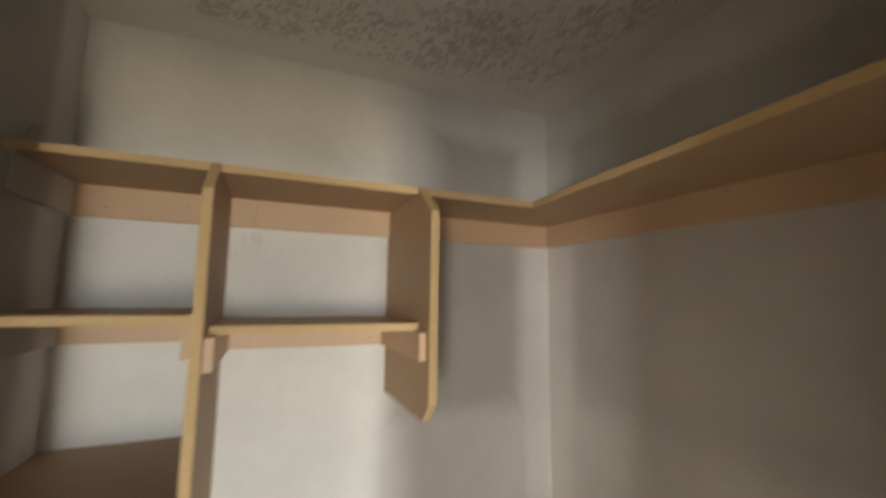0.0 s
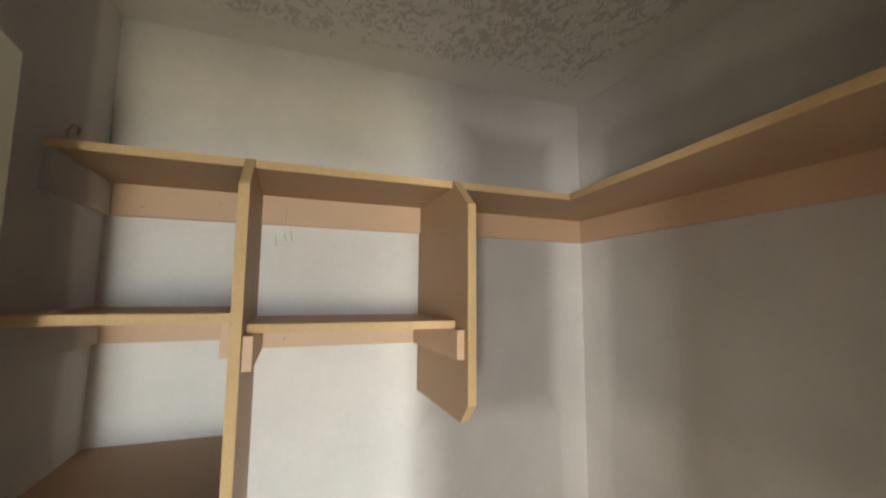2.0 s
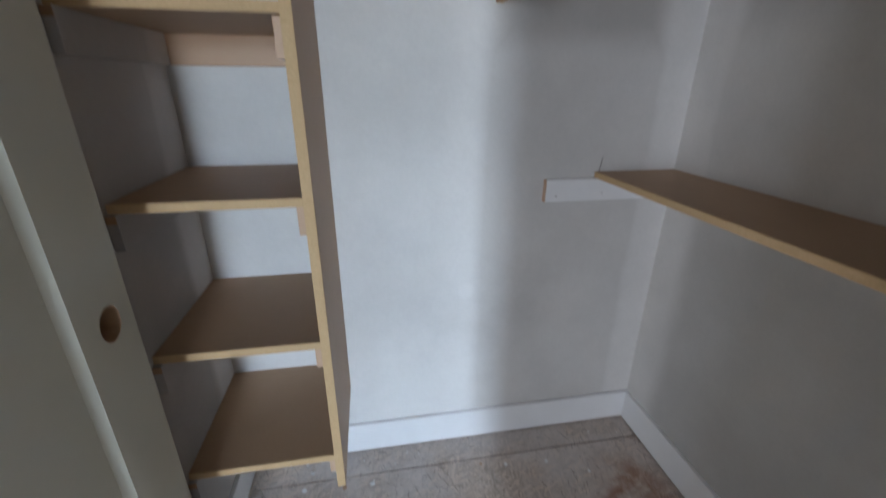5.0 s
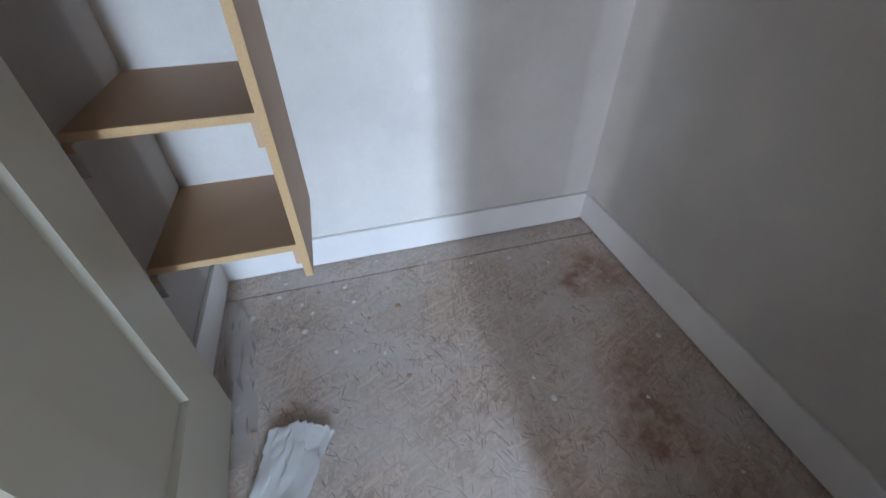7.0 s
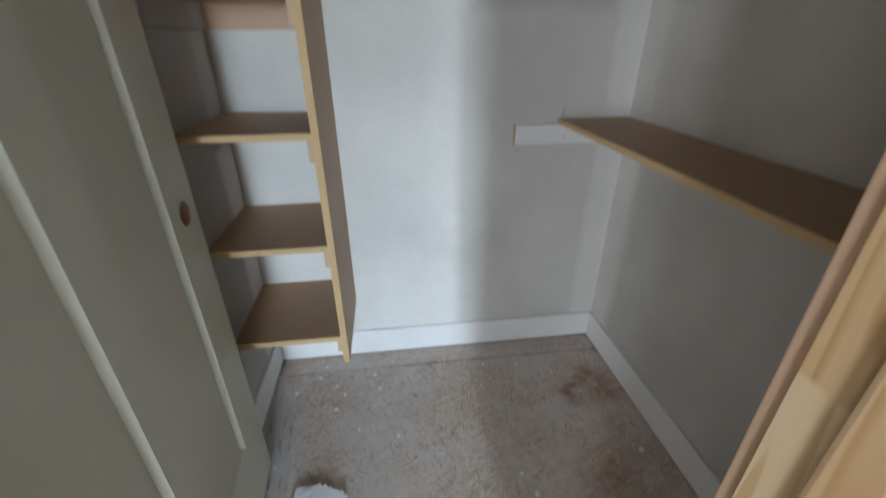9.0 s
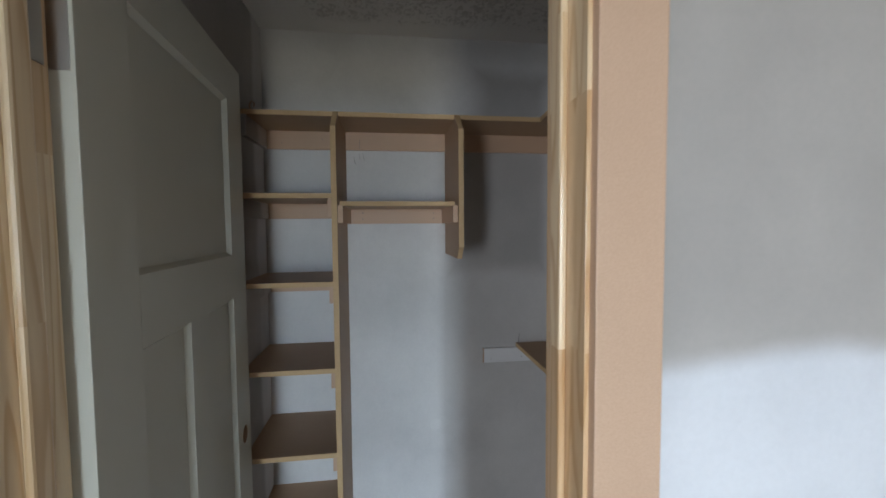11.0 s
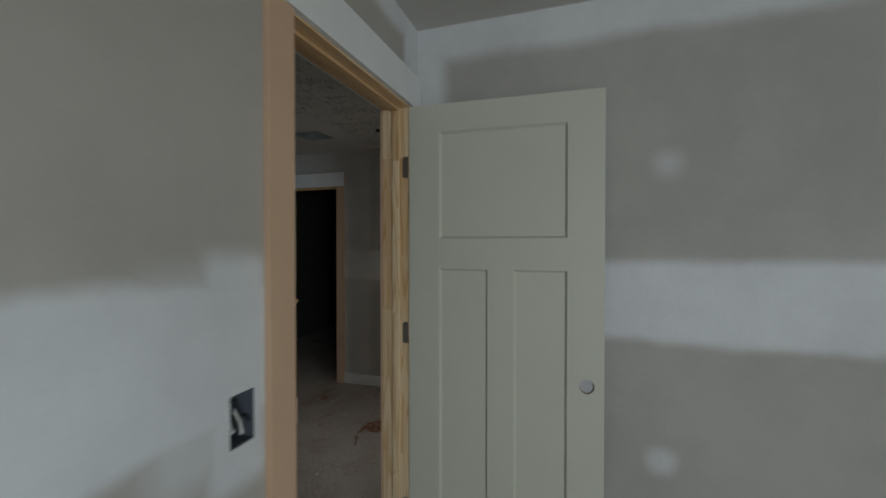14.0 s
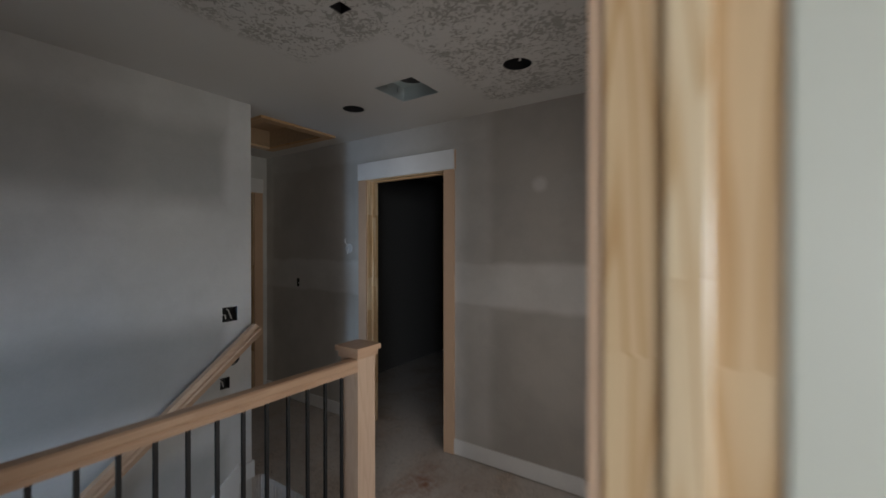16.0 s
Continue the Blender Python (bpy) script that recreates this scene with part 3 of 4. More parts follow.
def door_frame(name, m, w, h, th, label, sides, stop_at, seed):
    """Jambs of finger-jointed blocks, stops, casings and a white head board. Local x along the wall from the rough opening's edge, y through it.
    sides: 'f' casing at y = 0, 'b' at y = th."""
    rng = random.Random(seed)
    root = new(name)
    root.matrix_world = m
    tagged(root, label, "door frame", kind="structure")
    jt, over = 0.018, 0.002

    def stack(x0, x1, y0, y1, nm, lo, hi, round_by=0.0012):
        z = lo
        while z < hi - 0.001:
            step = rng.uniform(0.22, 0.66)
            z1 = hi if z + step > hi - 0.15 else z + step
            box_part(nm, root, M_PINE, x0, x1, y0, y1, z, z1, bev=round_by, along=2)
            z = z1

    for x0 in (0.0, w - jt):
        stack(x0, x0 + jt, -over, th + over, "jamb_block", 0.004, h, 0.0008)
    for x0 in (jt, w - jt - 0.011):
        stack(x0, x0 + 0.011, stop_at, stop_at + 0.034, "stop_block", 0.004, h - jt, 0.0045)
    box_part("head_jamb", root, M_PINE_X, jt, w - jt, -over, th + over, h - jt, h)
    box_part("head_stop", root, M_PINE_X, jt + 0.011, w - jt - 0.011, stop_at, stop_at + 0.034, h - jt - 0.011, h - jt)
    cw, ct, reveal = 0.089, 0.018, 0.006
    top = h - jt + reveal
    for s in sides:
        y0, y1 = (-ct, 0.0) if s == "f" else (th, th + ct)
        for x0 in (jt - reveal - cw, w - jt + reveal):
            box_part("casing", root, M_CASING, x0, x0 + cw, y0, y1, 0.004, top, bev=0.002, label="raw tan fibreboard casing")
        yy = (y0 - 0.003, y1) if s == "f" else (y0, y1 + 0.003)
        box_part("header", root, M_TRIM, jt - reveal - cw - 0.006, w - jt + reveal + cw + 0.006, *yy, top + 0.001, top + 0.143, bev=0.002, label="white painted head board")
        for xe in (jt - reveal - cw - 0.0075, w - jt + reveal + cw + 0.006):
            box_part("header_end", root, M_CLEAT, xe, xe + 0.0015, yy[0] + 0.001, yy[1] - 0.001, top + 0.002, top + 0.142, bev=0.0, label="raw tan sawn end")
    return root


closet_frame = door_frame("door_frame_1", pose(C0, 0, 0), C1 - C0, HO - 0.012, T, "pine closet door frame with tan casing", "fb", 0.050, 3)
hall_frame = door_frame("door_frame_2", pose(D0, 0, 0), D1 - D0, HO - 0.012, T, "pine hall door frame with white head board", "fb", 0.040, 5)
door_frame("door_frame_3", pose(XH, E1, 0, 0, 0, -90), E1 - E0, HO, T, "pine frame of a dark doorway with white head board", "f", 0.05, 8)
door_frame("door_frame_4", pose(4.66, YP, 0), 0.74, HO - 0.01, T, "pine door frame at the passage end", "f", 0.05, 9)


HINGES_2 = (0.32, 1.08, 1.79)
for frame_ob, x0, y0, heights in ((closet_frame, 0.018, 0.088, (0.264, 1.034, 1.814)), (hall_frame, D1 - D0 - 0.0195, 0.001, HINGES_2)):
    for z in heights:
        bm = bmesh.new()
        r, zz = 0.008, 0.045
        far = y0 + 0.026 if frame_ob is hall_frame else y0
        near = y0 if frame_ob is hall_frame else y0 + 0.026
        sgn = 1 if far > near else -1
        ring = [(near, -zz), (far - sgn * r, -zz), (far - sgn * r * 0.3, -zz + r * 0.3), (far, -zz + r), (far, zz - r), (far - sgn * r * 0.3, zz - r * 0.3), (far - sgn * r, zz), (near, zz)]
        extrude_outline(bm, [(a, z + b) for a, b in ring], "x", x0, x0 + 0.0015)
        part("hinge_plate", bm, M_HINGE, frame_ob, "satin steel hinge plate")
# routed strike recess; the latch hole's dark inside is a flat black disc
jx = C1 - C0 - 0.018
box_part("strike_recess", closet_frame, M_CLEAT, jx - 0.0006, jx + 0.0004, 0.087, 0.115, 0.893, 0.948, bev=0.0003, label="routed pale strike recess")
bm = bmesh.new()
ring = [(0.098 + 0.0095 * math.cos(a), 0.922 + 0.014 * math.sin(a)) for a in (2 * math.pi * k / 20 for k in range(20))]
extrude_outline(bm, ring, "x", jx - 0.0012, jx)
part("strike_hole_disc", bm, M_BLACK, closet_frame, "dark drilled latch hole")


def door_leaf(name, m, w, h, label, hinge_side, hole_z=0.905, hinges=(0.25, 1.02, 1.80), with_disc=False):
    """A three-panel door: stiles, rails, recessed panels with sloped edges, a bored lock hole and hinges. Local x from the hinge edge, y thickness, z up."""
    th, st = 0.035, 0.134
    root = new(name)
    root.matrix_world = m
    tagged(root, label, "door", kind="structure")
    top, lock, low, mul = 0.115, 0.125, 0.24, 0.105
    z_lock = 1.345
    box_part("hinge_stile", root, M_DOOR, 0, st, 0, th, 0, h, bev=0.0015)
    # lock stile with its bored hole
    bm = bmesh.new()
    r, s, n, cx = 0.027, 0.045, 40, w - 0.062
    x0, x1 = w - st, w
    for za, zb in ((0, hole_z - s), (hole_z + s, h)):
        block(bm, x0, x1, 0, th, za, zb, bev=0.0)
    for xa, xb in ((x0, cx - s), (cx + s, x1)):
        if xb - xa > 0.001:
            block(bm, xa, xb, 0, th, hole_z - s, hole_z + s)
    for k in range(n):
        p = []
        for kk in (k, k + 1):
            t = 2 * math.pi * kk / n
            c, d = math.cos(t), math.sin(t)
            g = s / max(abs(c), abs(d))
            p.append((cx + r * c, hole_z + r * d, cx + g * c, hole_z + g * d))
        for y in (0, th):
            quad(bm, [(p[0][0], y, p[0][1]), (p[1][0], y, p[1][1]), (p[1][2], y, p[1][3]), (p[0][2], y, p[0][3])])
        quad(bm, [(p[0][0], 0, p[0][1]), (p[1][0], 0, p[1][1]), (p[1][0], th, p[1][1]), (p[0][0], th, p[0][1])], 1)
    bmesh.ops.recalc_face_normals(bm, faces=bm.faces)
    obj("lock_stile", bm, [M_DOOR, M_BOARD], root, "painted stile with a bored knob hole")
    box_part("top_rail", root, M_DOOR, st, w - st, 0, th, h - top, h, bev=0.0)
    box_part("lock_rail", root, M_DOOR, st, w - st, 0, th, z_lock, z_lock + lock, bev=0.0)
    box_part("bottom_rail", root, M_DOOR, st, w - st, 0, th, 0, low, bev=0.0)
    box_part("mullion", root, M_DOOR, w / 2 - mul / 2, w / 2 + mul / 2, 0, th, low, z_lock, bev=0.0)
    for a, b, c, d in ((st, w - st, z_lock + lock, h - top), (st, w / 2 - mul / 2, low, z_lock), (w / 2 + mul / 2, w - st, low, z_lock)):
        bm = bmesh.new()
        i, dep = 0.0095, 0.0125
        for y, yy in ((0.0005, dep), (th - 0.0005, th - dep)):
            o = [(a, y, c), (b, y, c), (b, y, d), (a, y, d)]
            q = [(a + i, yy, c + i), (b - i, yy, c + i), (b - i, yy, d - i), (a + i, yy, d - i)]
            for k in range(4):
                quad(bm, [o[k], o[(k + 1) % 4], q[(k + 1) % 4], q[k]])
            quad(bm, q)
        bmesh.ops.remove_doubles(bm, verts=bm.verts, dist=0.0001)
        bmesh.ops.recalc_face_normals(bm, faces=bm.faces)
        part("panel", bm, M_DOOR, root)
    # grey disc added in the bore, standing for the pale wall seen through it
    if with_disc:
        bm = bmesh.new()
        tube(bm, [(cx, 0.011, hole_z), (cx, 0.015, hole_z)], r - 0.0008, 36)
        part("bore_disc", bm, M_BORE_DISC, root, "flat grey cap set in the knob hole")
    ky = 0.0 if hinge_side == "front" else th
    out = -1 if hinge_side == "front" else 1
    for z in hinges:
        bm = bmesh.new()
        tube(bm, [(-0.004, ky + out * 0.006, z - 0.045), (-0.004, ky + out * 0.006, z + 0.045)], 0.0065, 14)
        for zz in (-0.0475, 0.0455):
            tube(bm, [(-0.004, ky + out * 0.006, z + zz), (-0.004, ky + out * 0.006, z + zz + 0.002)], 0.008, 14)
        block(bm, -0.002, -0.0004, min(ky, ky - out * 0.03), max(ky, ky - out * 0.03), z - 0.045, z + 0.045, bev=0.0005)
        part("hinge", bm, M_HINGE, root, "satin steel butt hinge")
    return root


# closet door, swung into the closet past a right angle
door_leaf("door_1", pose(0.128, 0.132, 0.014, 0, 0, 93.9), 0.775, 2.03, "open greige three-panel closet door without knob", "back")
# hall door, swung into the room
door_leaf("door_2", Matrix.Translation((3.418, -0.005, 0.014)) @ pose(0, 0, 0, 0, 0, -88), 0.782, 2.03, "open greige three-panel door with a bored knob hole", "back", hinges=tuple(z - 0.014 for z in HINGES_2), with_disc=True)

# ---- closet shelving ----
BD = 0.018
G_COL = "column shelves in the closet"


def board(name, dims, label, category="shelf", group="", front="y"):
    """A shelf board and its sawn front edge strip."""
    x0, x1, y0, y1, z0, z1 = dims
    strip = (x0, x1, y0, y0 + 0.003, z0, z1) if front == "y" else (x0, x0 + 0.003, y0, y1, z0, z1)
    panel = (x0, x1, y0 + 0.003, y1, z0, z1) if front == "y" else (x0 + 0.003, x1, y0, y1, z0, z1)
    bm = bmesh.new()
    block(bm, *panel, bev=0.0, edge=1)
    ob = tagged(obj(name, bm, [M_BOARD, M_EDGE]), label, category, group)
    box_part("front_edge", ob, M_EDGE, *strip, bev=0.0011, label="pale sawn front edge")
    return ob


def cleat(dims, label, mat=None):
    bm = bmesh.new()
    block(bm, *dims, bev=0.0015)
    return tagged(obj("shelf_cleat", bm, mat or M_CLEAT), label, "cleat", "shelf cleats in the closet")


PX0, PX1 = 0.330, 0.350        # tall partition
QX0, QX1 = 0.796, 0.816        # short divider
PF, SF, TOP = 1.043, 1.140, 2.002
PE = PF + 0.003
for nm, x0, x1, foot, label in (("shelf_partition", PX0, PX1, [(PE, 0.285), (YB, 0.285)], "tall tan particle board partition with clipped corner"),
                                ("shelf_divider", QX0, QX1, [(PE, 1.482), (PE + 0.042, 1.437), (YB, 1.437)], "short tan particle board divider hanging from the shelf")):
    outline = [(YB, TOP - BD), (SF, TOP - BD), (SF, TOP), (SF - 0.004, TOP), (PE, TOP - 0.075)] + foot
    bm = bmesh.new()
    extrude_outline(bm, outline, "x", x0, x1, 1, 0.0012)
    ob = tagged(obj(nm, bm, [M_BOARD, M_EDGE]), label, "partition")
    box_part("front_edge", ob, M_EDGE, x0, x1, PF, PE, foot[0][1] + 0.001, TOP - 0.076, bev=0.0011, label="pale sawn front edge")
board("top_shelf", (XL, XR, SF, YB, TOP - BD, TOP), "long tan particle board shelf below the ceiling")
# the side shelf widens a little towards the door
bm = bmesh.new()
extrude_outline(bm, [(SF + 0.011, SF - 0.001), (1.063, T + 0.01), (XR, T + 0.01), (XR, SF - 0.001)], "z", TOP - BD, TOP, 1)
side_top = tagged(obj("top_shelf_return", bm, [M_BOARD, M_EDGE]), "tan particle board shelf along the side wall", "shelf")
bm = bmesh.new()
extrude_outline(bm, [(SF + 0.008, SF - 0.001), (1.060, T + 0.01), (1.063, T + 0.01), (SF + 0.011, SF - 0.001)], "z", TOP - BD, TOP, bev=0.0008)
part("front_edge", bm, M_EDGE, side_top, "pale sawn front edge")
for z in (1.686, 1.364, 1.042, 0.721, 0.391):
    board("column_shelf", (XL, PX0 - 0.0005, PF + 0.004, YB, z - BD, z), "tan particle board shelf with sawn front edge", group=G_COL)
    zc = z - BD
    cleat((PX0 - 0.018, PX0 - 0.0005, PF + 0.03, YB - 0.0185, zc - 0.066, zc), "tan fibreboard cleat under a shelf")
    side_cleat = cleat((XL, XL + 0.018, PF - 0.006, YB - 0.0185, zc - 0.066, zc), "white painted cleat on the closet wall", M_CLOSET_W)
    box_part("sawn_end", side_cleat, M_BOARD, XL + 0.0005, XL + 0.0175, PF - 0.0078, PF - 0.006, zc - 0.0158, zc - 0.0005, bev=0.0004, label="raw brown sawn end")
    cleat((XL, PX0 - 0.0005, YB - 0.018, YB, zc - 0.066, zc), "tan fibreboard cleat under a shelf" if z > 1.2 else "white painted cleat on the closet wall",
          None if z > 1.2 else M_CLOSET_W)
MZ = 1.661
board("middle_shelf", (PX1 + 0.002, QX0 - 0.004, 1.108, YB, MZ - BD, MZ), "short tan shelf between partition and divider")
for x0, x1 in ((PX1 + 0.0005, PX1 + 0.0185), (QX0 - 0.0185, QX0 - 0.0005)):
    cleat((x0, x1, 1.062, YB - 0.0185, 1.578, MZ - BD), "tan fibreboard cleat on a partition")
cleat((PX1 + 0.0005, QX0 - 0.0005, YB - 0.018, YB, 1.578, MZ - BD), "tan fibreboard cleat on the back wall")
for x0, x1 in ((XL + 0.0185, PX0 - 0.0005), (PX1 + 0.0005, QX0 - 0.0005), (QX1 + 0.0005, XR - 0.0005)):
    cleat((x0, x1, YB - 0.018, YB, 1.906, TOP - BD), "tan fibreboard cleat under the top shelf")
cleat((XL, XL + 0.018, SF, YB, 1.906, TOP - BD), "white painted cleat on the closet wall", M_CLOSET_W)
cleat((XR - 0.018, XR, T + 0.02, YB - 0.0185, 1.906, TOP - BD), "tan fibreboard cleat under the side shelf")
LZ = 0.998
board("side_shelf", (1.137, XR, T + 0.01, YB, LZ - BD, LZ), "tan particle board shelf at waist height", front="x")
bm = bmesh.new()
block(bm, 0.976, XR, YB - 0.018, YB, LZ - BD - 0.068, LZ - BD, bev=0.0015)
white_cleat = tagged(obj("shelf_cleat", bm, M_TRIM), "white painted cleat with raw sawn end", "cleat", "shelf cleats in the closet")
bm = bmesh.new()
block(bm, 0.9735, 0.976, YB - 0.0178, YB - 0.0002, LZ - BD - 0.0678, LZ - BD - 0.0002)
part("sawn_end", bm, M_CLEAT, white_cleat, "raw tan sawn end")
bm = bmesh.new()
block(bm, XR - 0.018, XR, T + 0.02, YB - 0.0185, LZ - BD - 0.068, LZ - BD, bev=0.0015)
tagged(obj("shelf_cleat", bm, M_CLOSET_E), "painted cleat below the waist-high shelf", "cleat", "shelf cleats in the closet")

# ---- stair rail and stairs ----
NX, NY, NW = 4.508, 1.552, 0.060
newel = base("newel_post", NX, NY, 0, "square alder newel post with a flat cap", "newel post")
box_part("post", newel, M_ALDER, -NW, NW, -NW, NW, 0.0, 0.972, bev=0.002)
bm = bmesh.new()
outline_w = NW + 0.016
block(bm, -outline_w, outline_w, -outline_w, outline_w, 0.0, 0.205, bev=0.002)
vs0 = [(-outline_w, -outline_w), (outline_w, -outline_w), (outline_w, outline_w), (-outline_w, outline_w)]
vs1 = [(math.copysign(NW + 0.001, a), math.copysign(NW + 0.001, b)) for a, b in vs0]
for k in range(4):
    a, b = vs0[k], vs0[(k + 1) % 4]
    c, d = vs1[(k + 1) % 4], vs1[k]
    quad(bm, [(*a, 0.205), (*b, 0.205), (*c, 0.222), (*d, 0.222)])
part("plinth", bm, M_ALDER, newel)
bm = bmesh.new()
block(bm, -NW - 0.010, NW + 0.010, -NW - 0.010, NW + 0.010, 0.955, 0.985, bev=0.004)
block(bm, -NW - 0.022, NW + 0.022, -NW - 0.022, NW + 0.022, 0.985, 1.012, bev=0.003)
part("cap", bm, M_ALDER_X, newel)
RX0 = 1.66
RY = 1.522
rail = base("stair_guard", RX0, RY, 0, "alder guard rail with black iron balusters", "railing")
prof = [(-0.030, 0.893), (0.030, 0.893), (0.030, 0.910), (0.026, 0.916), (0.030, 0.924), (0.030, 0.946), (0.022, 0.953), (-0.022, 0.953), (-0.030, 0.946), (-0.030, 0.924), (-0.026, 0.916), (-0.030, 0.910)]
bm = bmesh.new()
extrude_outline(bm, prof, "x", 0, NX - NW - RX0)
part("handrail", bm, M_ALDER_X, rail)
box_part("shoe_plate", rail, M_PINE_X, 0, NX - NW - 0.016 - RX0, -0.045, 0.075, 0.0, 0.022, bev=0.002)
one = None
count = int((4.371 - RX0 - 0.02) / 0.0965)
for k in range(count):
    x = 4.371 - RX0 - k * 0.0965
    if one is None:
        bm = bmesh.new()
        block(bm, -0.0065, 0.0065, -0.0065, 0.0065, 0.022, 0.893, bev=0.001)
        one = part("baluster", bm, M_IRON, rail, "black square iron baluster")
        bm = bmesh.new()
        extrude_outline(bm, [(-0.014, -0.014), (0.014, -0.014), (0.014, 0.014), (-0.014, 0.014)], "z", 0.022, 0.036, bev=0.003)
        block(bm, -0.010, 0.010, -0.010, 0.010, 0.036, 0.044, bev=0.002)
        shoe = part("shoe", bm, M_IRON, one)
        one.location = (x, 0, 0)
    else:
        b2 = new("baluster", one.data)
        b2.parent, b2.location = rail, (x, 0, 0)
        tagged(b2, "black square iron baluster")
        s2 = new("shoe", shoe.data)
        s2.parent = b2

RISE, RUN = 0.193, 0.247
stair = base("staircase", SX, 1.60, 0, "strand board stair flight going down", "stairs")
for k in range(13):
    z = -(k + 1) * RISE
    x1 = SX - k * RUN
    bm = bmesh.new()
    block(bm, x1 - RUN - 0.025, x1, 1.602, YN - 0.022, z - 0.03, z, bev=0.006)
    t_ob = part("tread", bm, M_FLOOR_C, stair)
    t_ob.matrix_parent_inverse = stair.matrix_world.inverted()
    bm = bmesh.new()
    block(bm, x1 - 0.002, x1 + 0.018, 1.602, YN - 0.022, z, z + RISE - 0.031, bev=0.001)
    r_ob = part("riser", bm, M_FLOOR_C, stair)
    r_ob.matrix_parent_inverse = stair.matrix_world.inverted()
bm = bmesh.new()
L = 12 * RUN
extrude_outline(bm, [(4.44, 0.135), (4.44, -0.25), (4.44 - L, -0.25 - L * RISE / RUN), (4.44 - L, 0.135 - L * RISE / RUN)], "y", YN - 0.016, YN, bev=0.002)
tagged(obj("stair_skirt", bm, M_TRIM), "white skirt board along the stair wall", "trim", kind="structure")

hr = base("wall_handrail", 4.5, YN - 0.07, 0, "sloping alder handrail on the stair wall", "handrail")
slope = math.atan2(RISE, RUN)
bm = bmesh.new()
prof2 = [(-0.022, -0.040), (0.022, -0.040), (0.026, -0.012), (0.022, 0.0), (0.026, 0.014), (0.020, 0.038), (-0.020, 0.038), (-0.026, 0.014), (-0.022, 0.0), (-0.026, -0.012)]
extrude_outline(bm, prof2, "x", -2.6, 0.04, bev=0.001)
h_ob = part("rail", bm, M_ALDER_X, hr)
h_ob.matrix_basis = pose(0, 0, 0.962, 0, -math.degrees(slope), 0)
for d in (-0.12, -1.1, -2.1):
    bm = bmesh.new()
    x, z = d * math.cos(slope), 0.952 + d * math.sin(slope)
    tube(bm, [(x, 0.0, z - 0.03), (x, 0.0, z - 0.06), (x, 0.02, z - 0.085), (x, 0.068, z - 0.085)], 0.006, 10)
    tube(bm, [(x, 0.064, z - 0.085), (x, 0.069, z - 0.085)], 0.028, 18)
    part("bracket", bm, M_IRON, hr)

# ---- electrical and ceiling openings ----


def gang_box(m, w, h, depth, label, wires=3, seed=1, shell=None):
    """An open plastic wall box in its cut hole with folded cable ends. Local x width, y into the wall, z height."""
    rng = random.Random(seed)
    root = new("electrical_box")
    root.matrix_world = m
    tagged(root, label, "electrical box")
    bm = bmesh.new()
    t = 0.002
    for d in ((0, t, 0.004, depth, 0, h), (w - t, w, 0.004, depth, 0, h), (t, w - t, 0.004, depth, 0, t), (t, w - t, 0.004, depth, h - t, h), (0, w, depth, depth + t, 0, h)):
        block(bm, *d)
    part("box", bm, shell or M_BLACK, root)
    for k in range(wires):
        bm = bmesh.new()
        x = w * (k + 1) / (wires + 1)
        pts = [(x + rng.uniform(-.008, .008), depth * (1 - f) + 0.004, h * (0.75 - 0.5 * f) + rng.uniform(-0.012, 0.012)) for f in (0, 0.25, 0.5, 0.75, 0.95)]
        tube(bm, pts, 0.004, 8)
        part("cable", bm, M_WIRE if k % 2 == 0 else M_BLACK, root, "loose folded cable end")
    return root


gang_box(pose(2.475, 0, 1.025), 0.07, 0.115, 0.055, "open grey outlet box with loose cables in the wall", 4, 2, M_DEVICE)
gang_box(pose(4.345, YN, 1.04), 0.095, 0.09, 0.055, "open black double switch box above the stair rail", 4, 4)
gang_box(pose(4.33, YN, 0.63), 0.06, 0.07, 0.055, "open dark box behind the stair handrail", 1, 7)
gang_box(pose(XH, 3.455, 1.12, 0, 0, -90), 0.045, 0.08, 0.055, "open black switch box in the hall wall", 1, 6)

gang_box(pose(XH, 2.815, 0.325, 0, 0, -90), 0.055, 0.10, 0.055, "open black outlet box low in the hall wall", 2, 9)

sconce = base("sconce_box", XH, 2.72, 1.49, "round wall box with loose white cable", "electrical box")
bm = bmesh.new()
tube(bm, [(-0.003, 0, 0), (0.0, 0, 0)], 0.042, 28)
part("cover", bm, M_FILM, sconce)
bm = bmesh.new()
tube(bm, [(-0.003, 0.01, 0.02), (-0.03, 0.015, 0.05), (-0.035, 0.012, 0.075), (-0.03, 0.01, 0.085)], 0.005, 8)
tube(bm, [(-0.003, -0.005, 0.0), (-0.03, -0.02, -0.01), (-0.035, -0.015, -0.05)], 0.005, 8)
part("cable", bm, M_WIRE, sconce)

lamp_box = base("ceiling_box", LAMP[0], LAMP[1], HT, "round ceiling box with white cable tails", "electrical box")
bm = bmesh.new()
for k in range(32):
    t0, t1 = 2 * math.pi * k / 32, 2 * math.pi * (k + 1) / 32
    p = [(0.050 * math.cos(t), 0.050 * math.sin(t)) for t in (t0, t1)]
    quad(bm, [(*p[0], 0.001), (*p[1], 0.001), (*p[1], 0.06), (*p[0], 0.06)])
quad(bm, [(-0.052, -0.052, 0.06), (0.052, -0.052, 0.06), (0.052, 0.052, 0.06), (-0.052, 0.052, 0.06)])
part("box", bm, M_GREY, lamp_box)
bm = bmesh.new()
rim = [(0.0525 * math.cos(2 * math.pi * k / 36), 0.0525 * math.sin(2 * math.pi * k / 36), -0.001) for k in range(37)]
tube(bm, rim, 0.0052, 8)
part("rim", bm, M_TRIM, lamp_box, "white plastic rim")
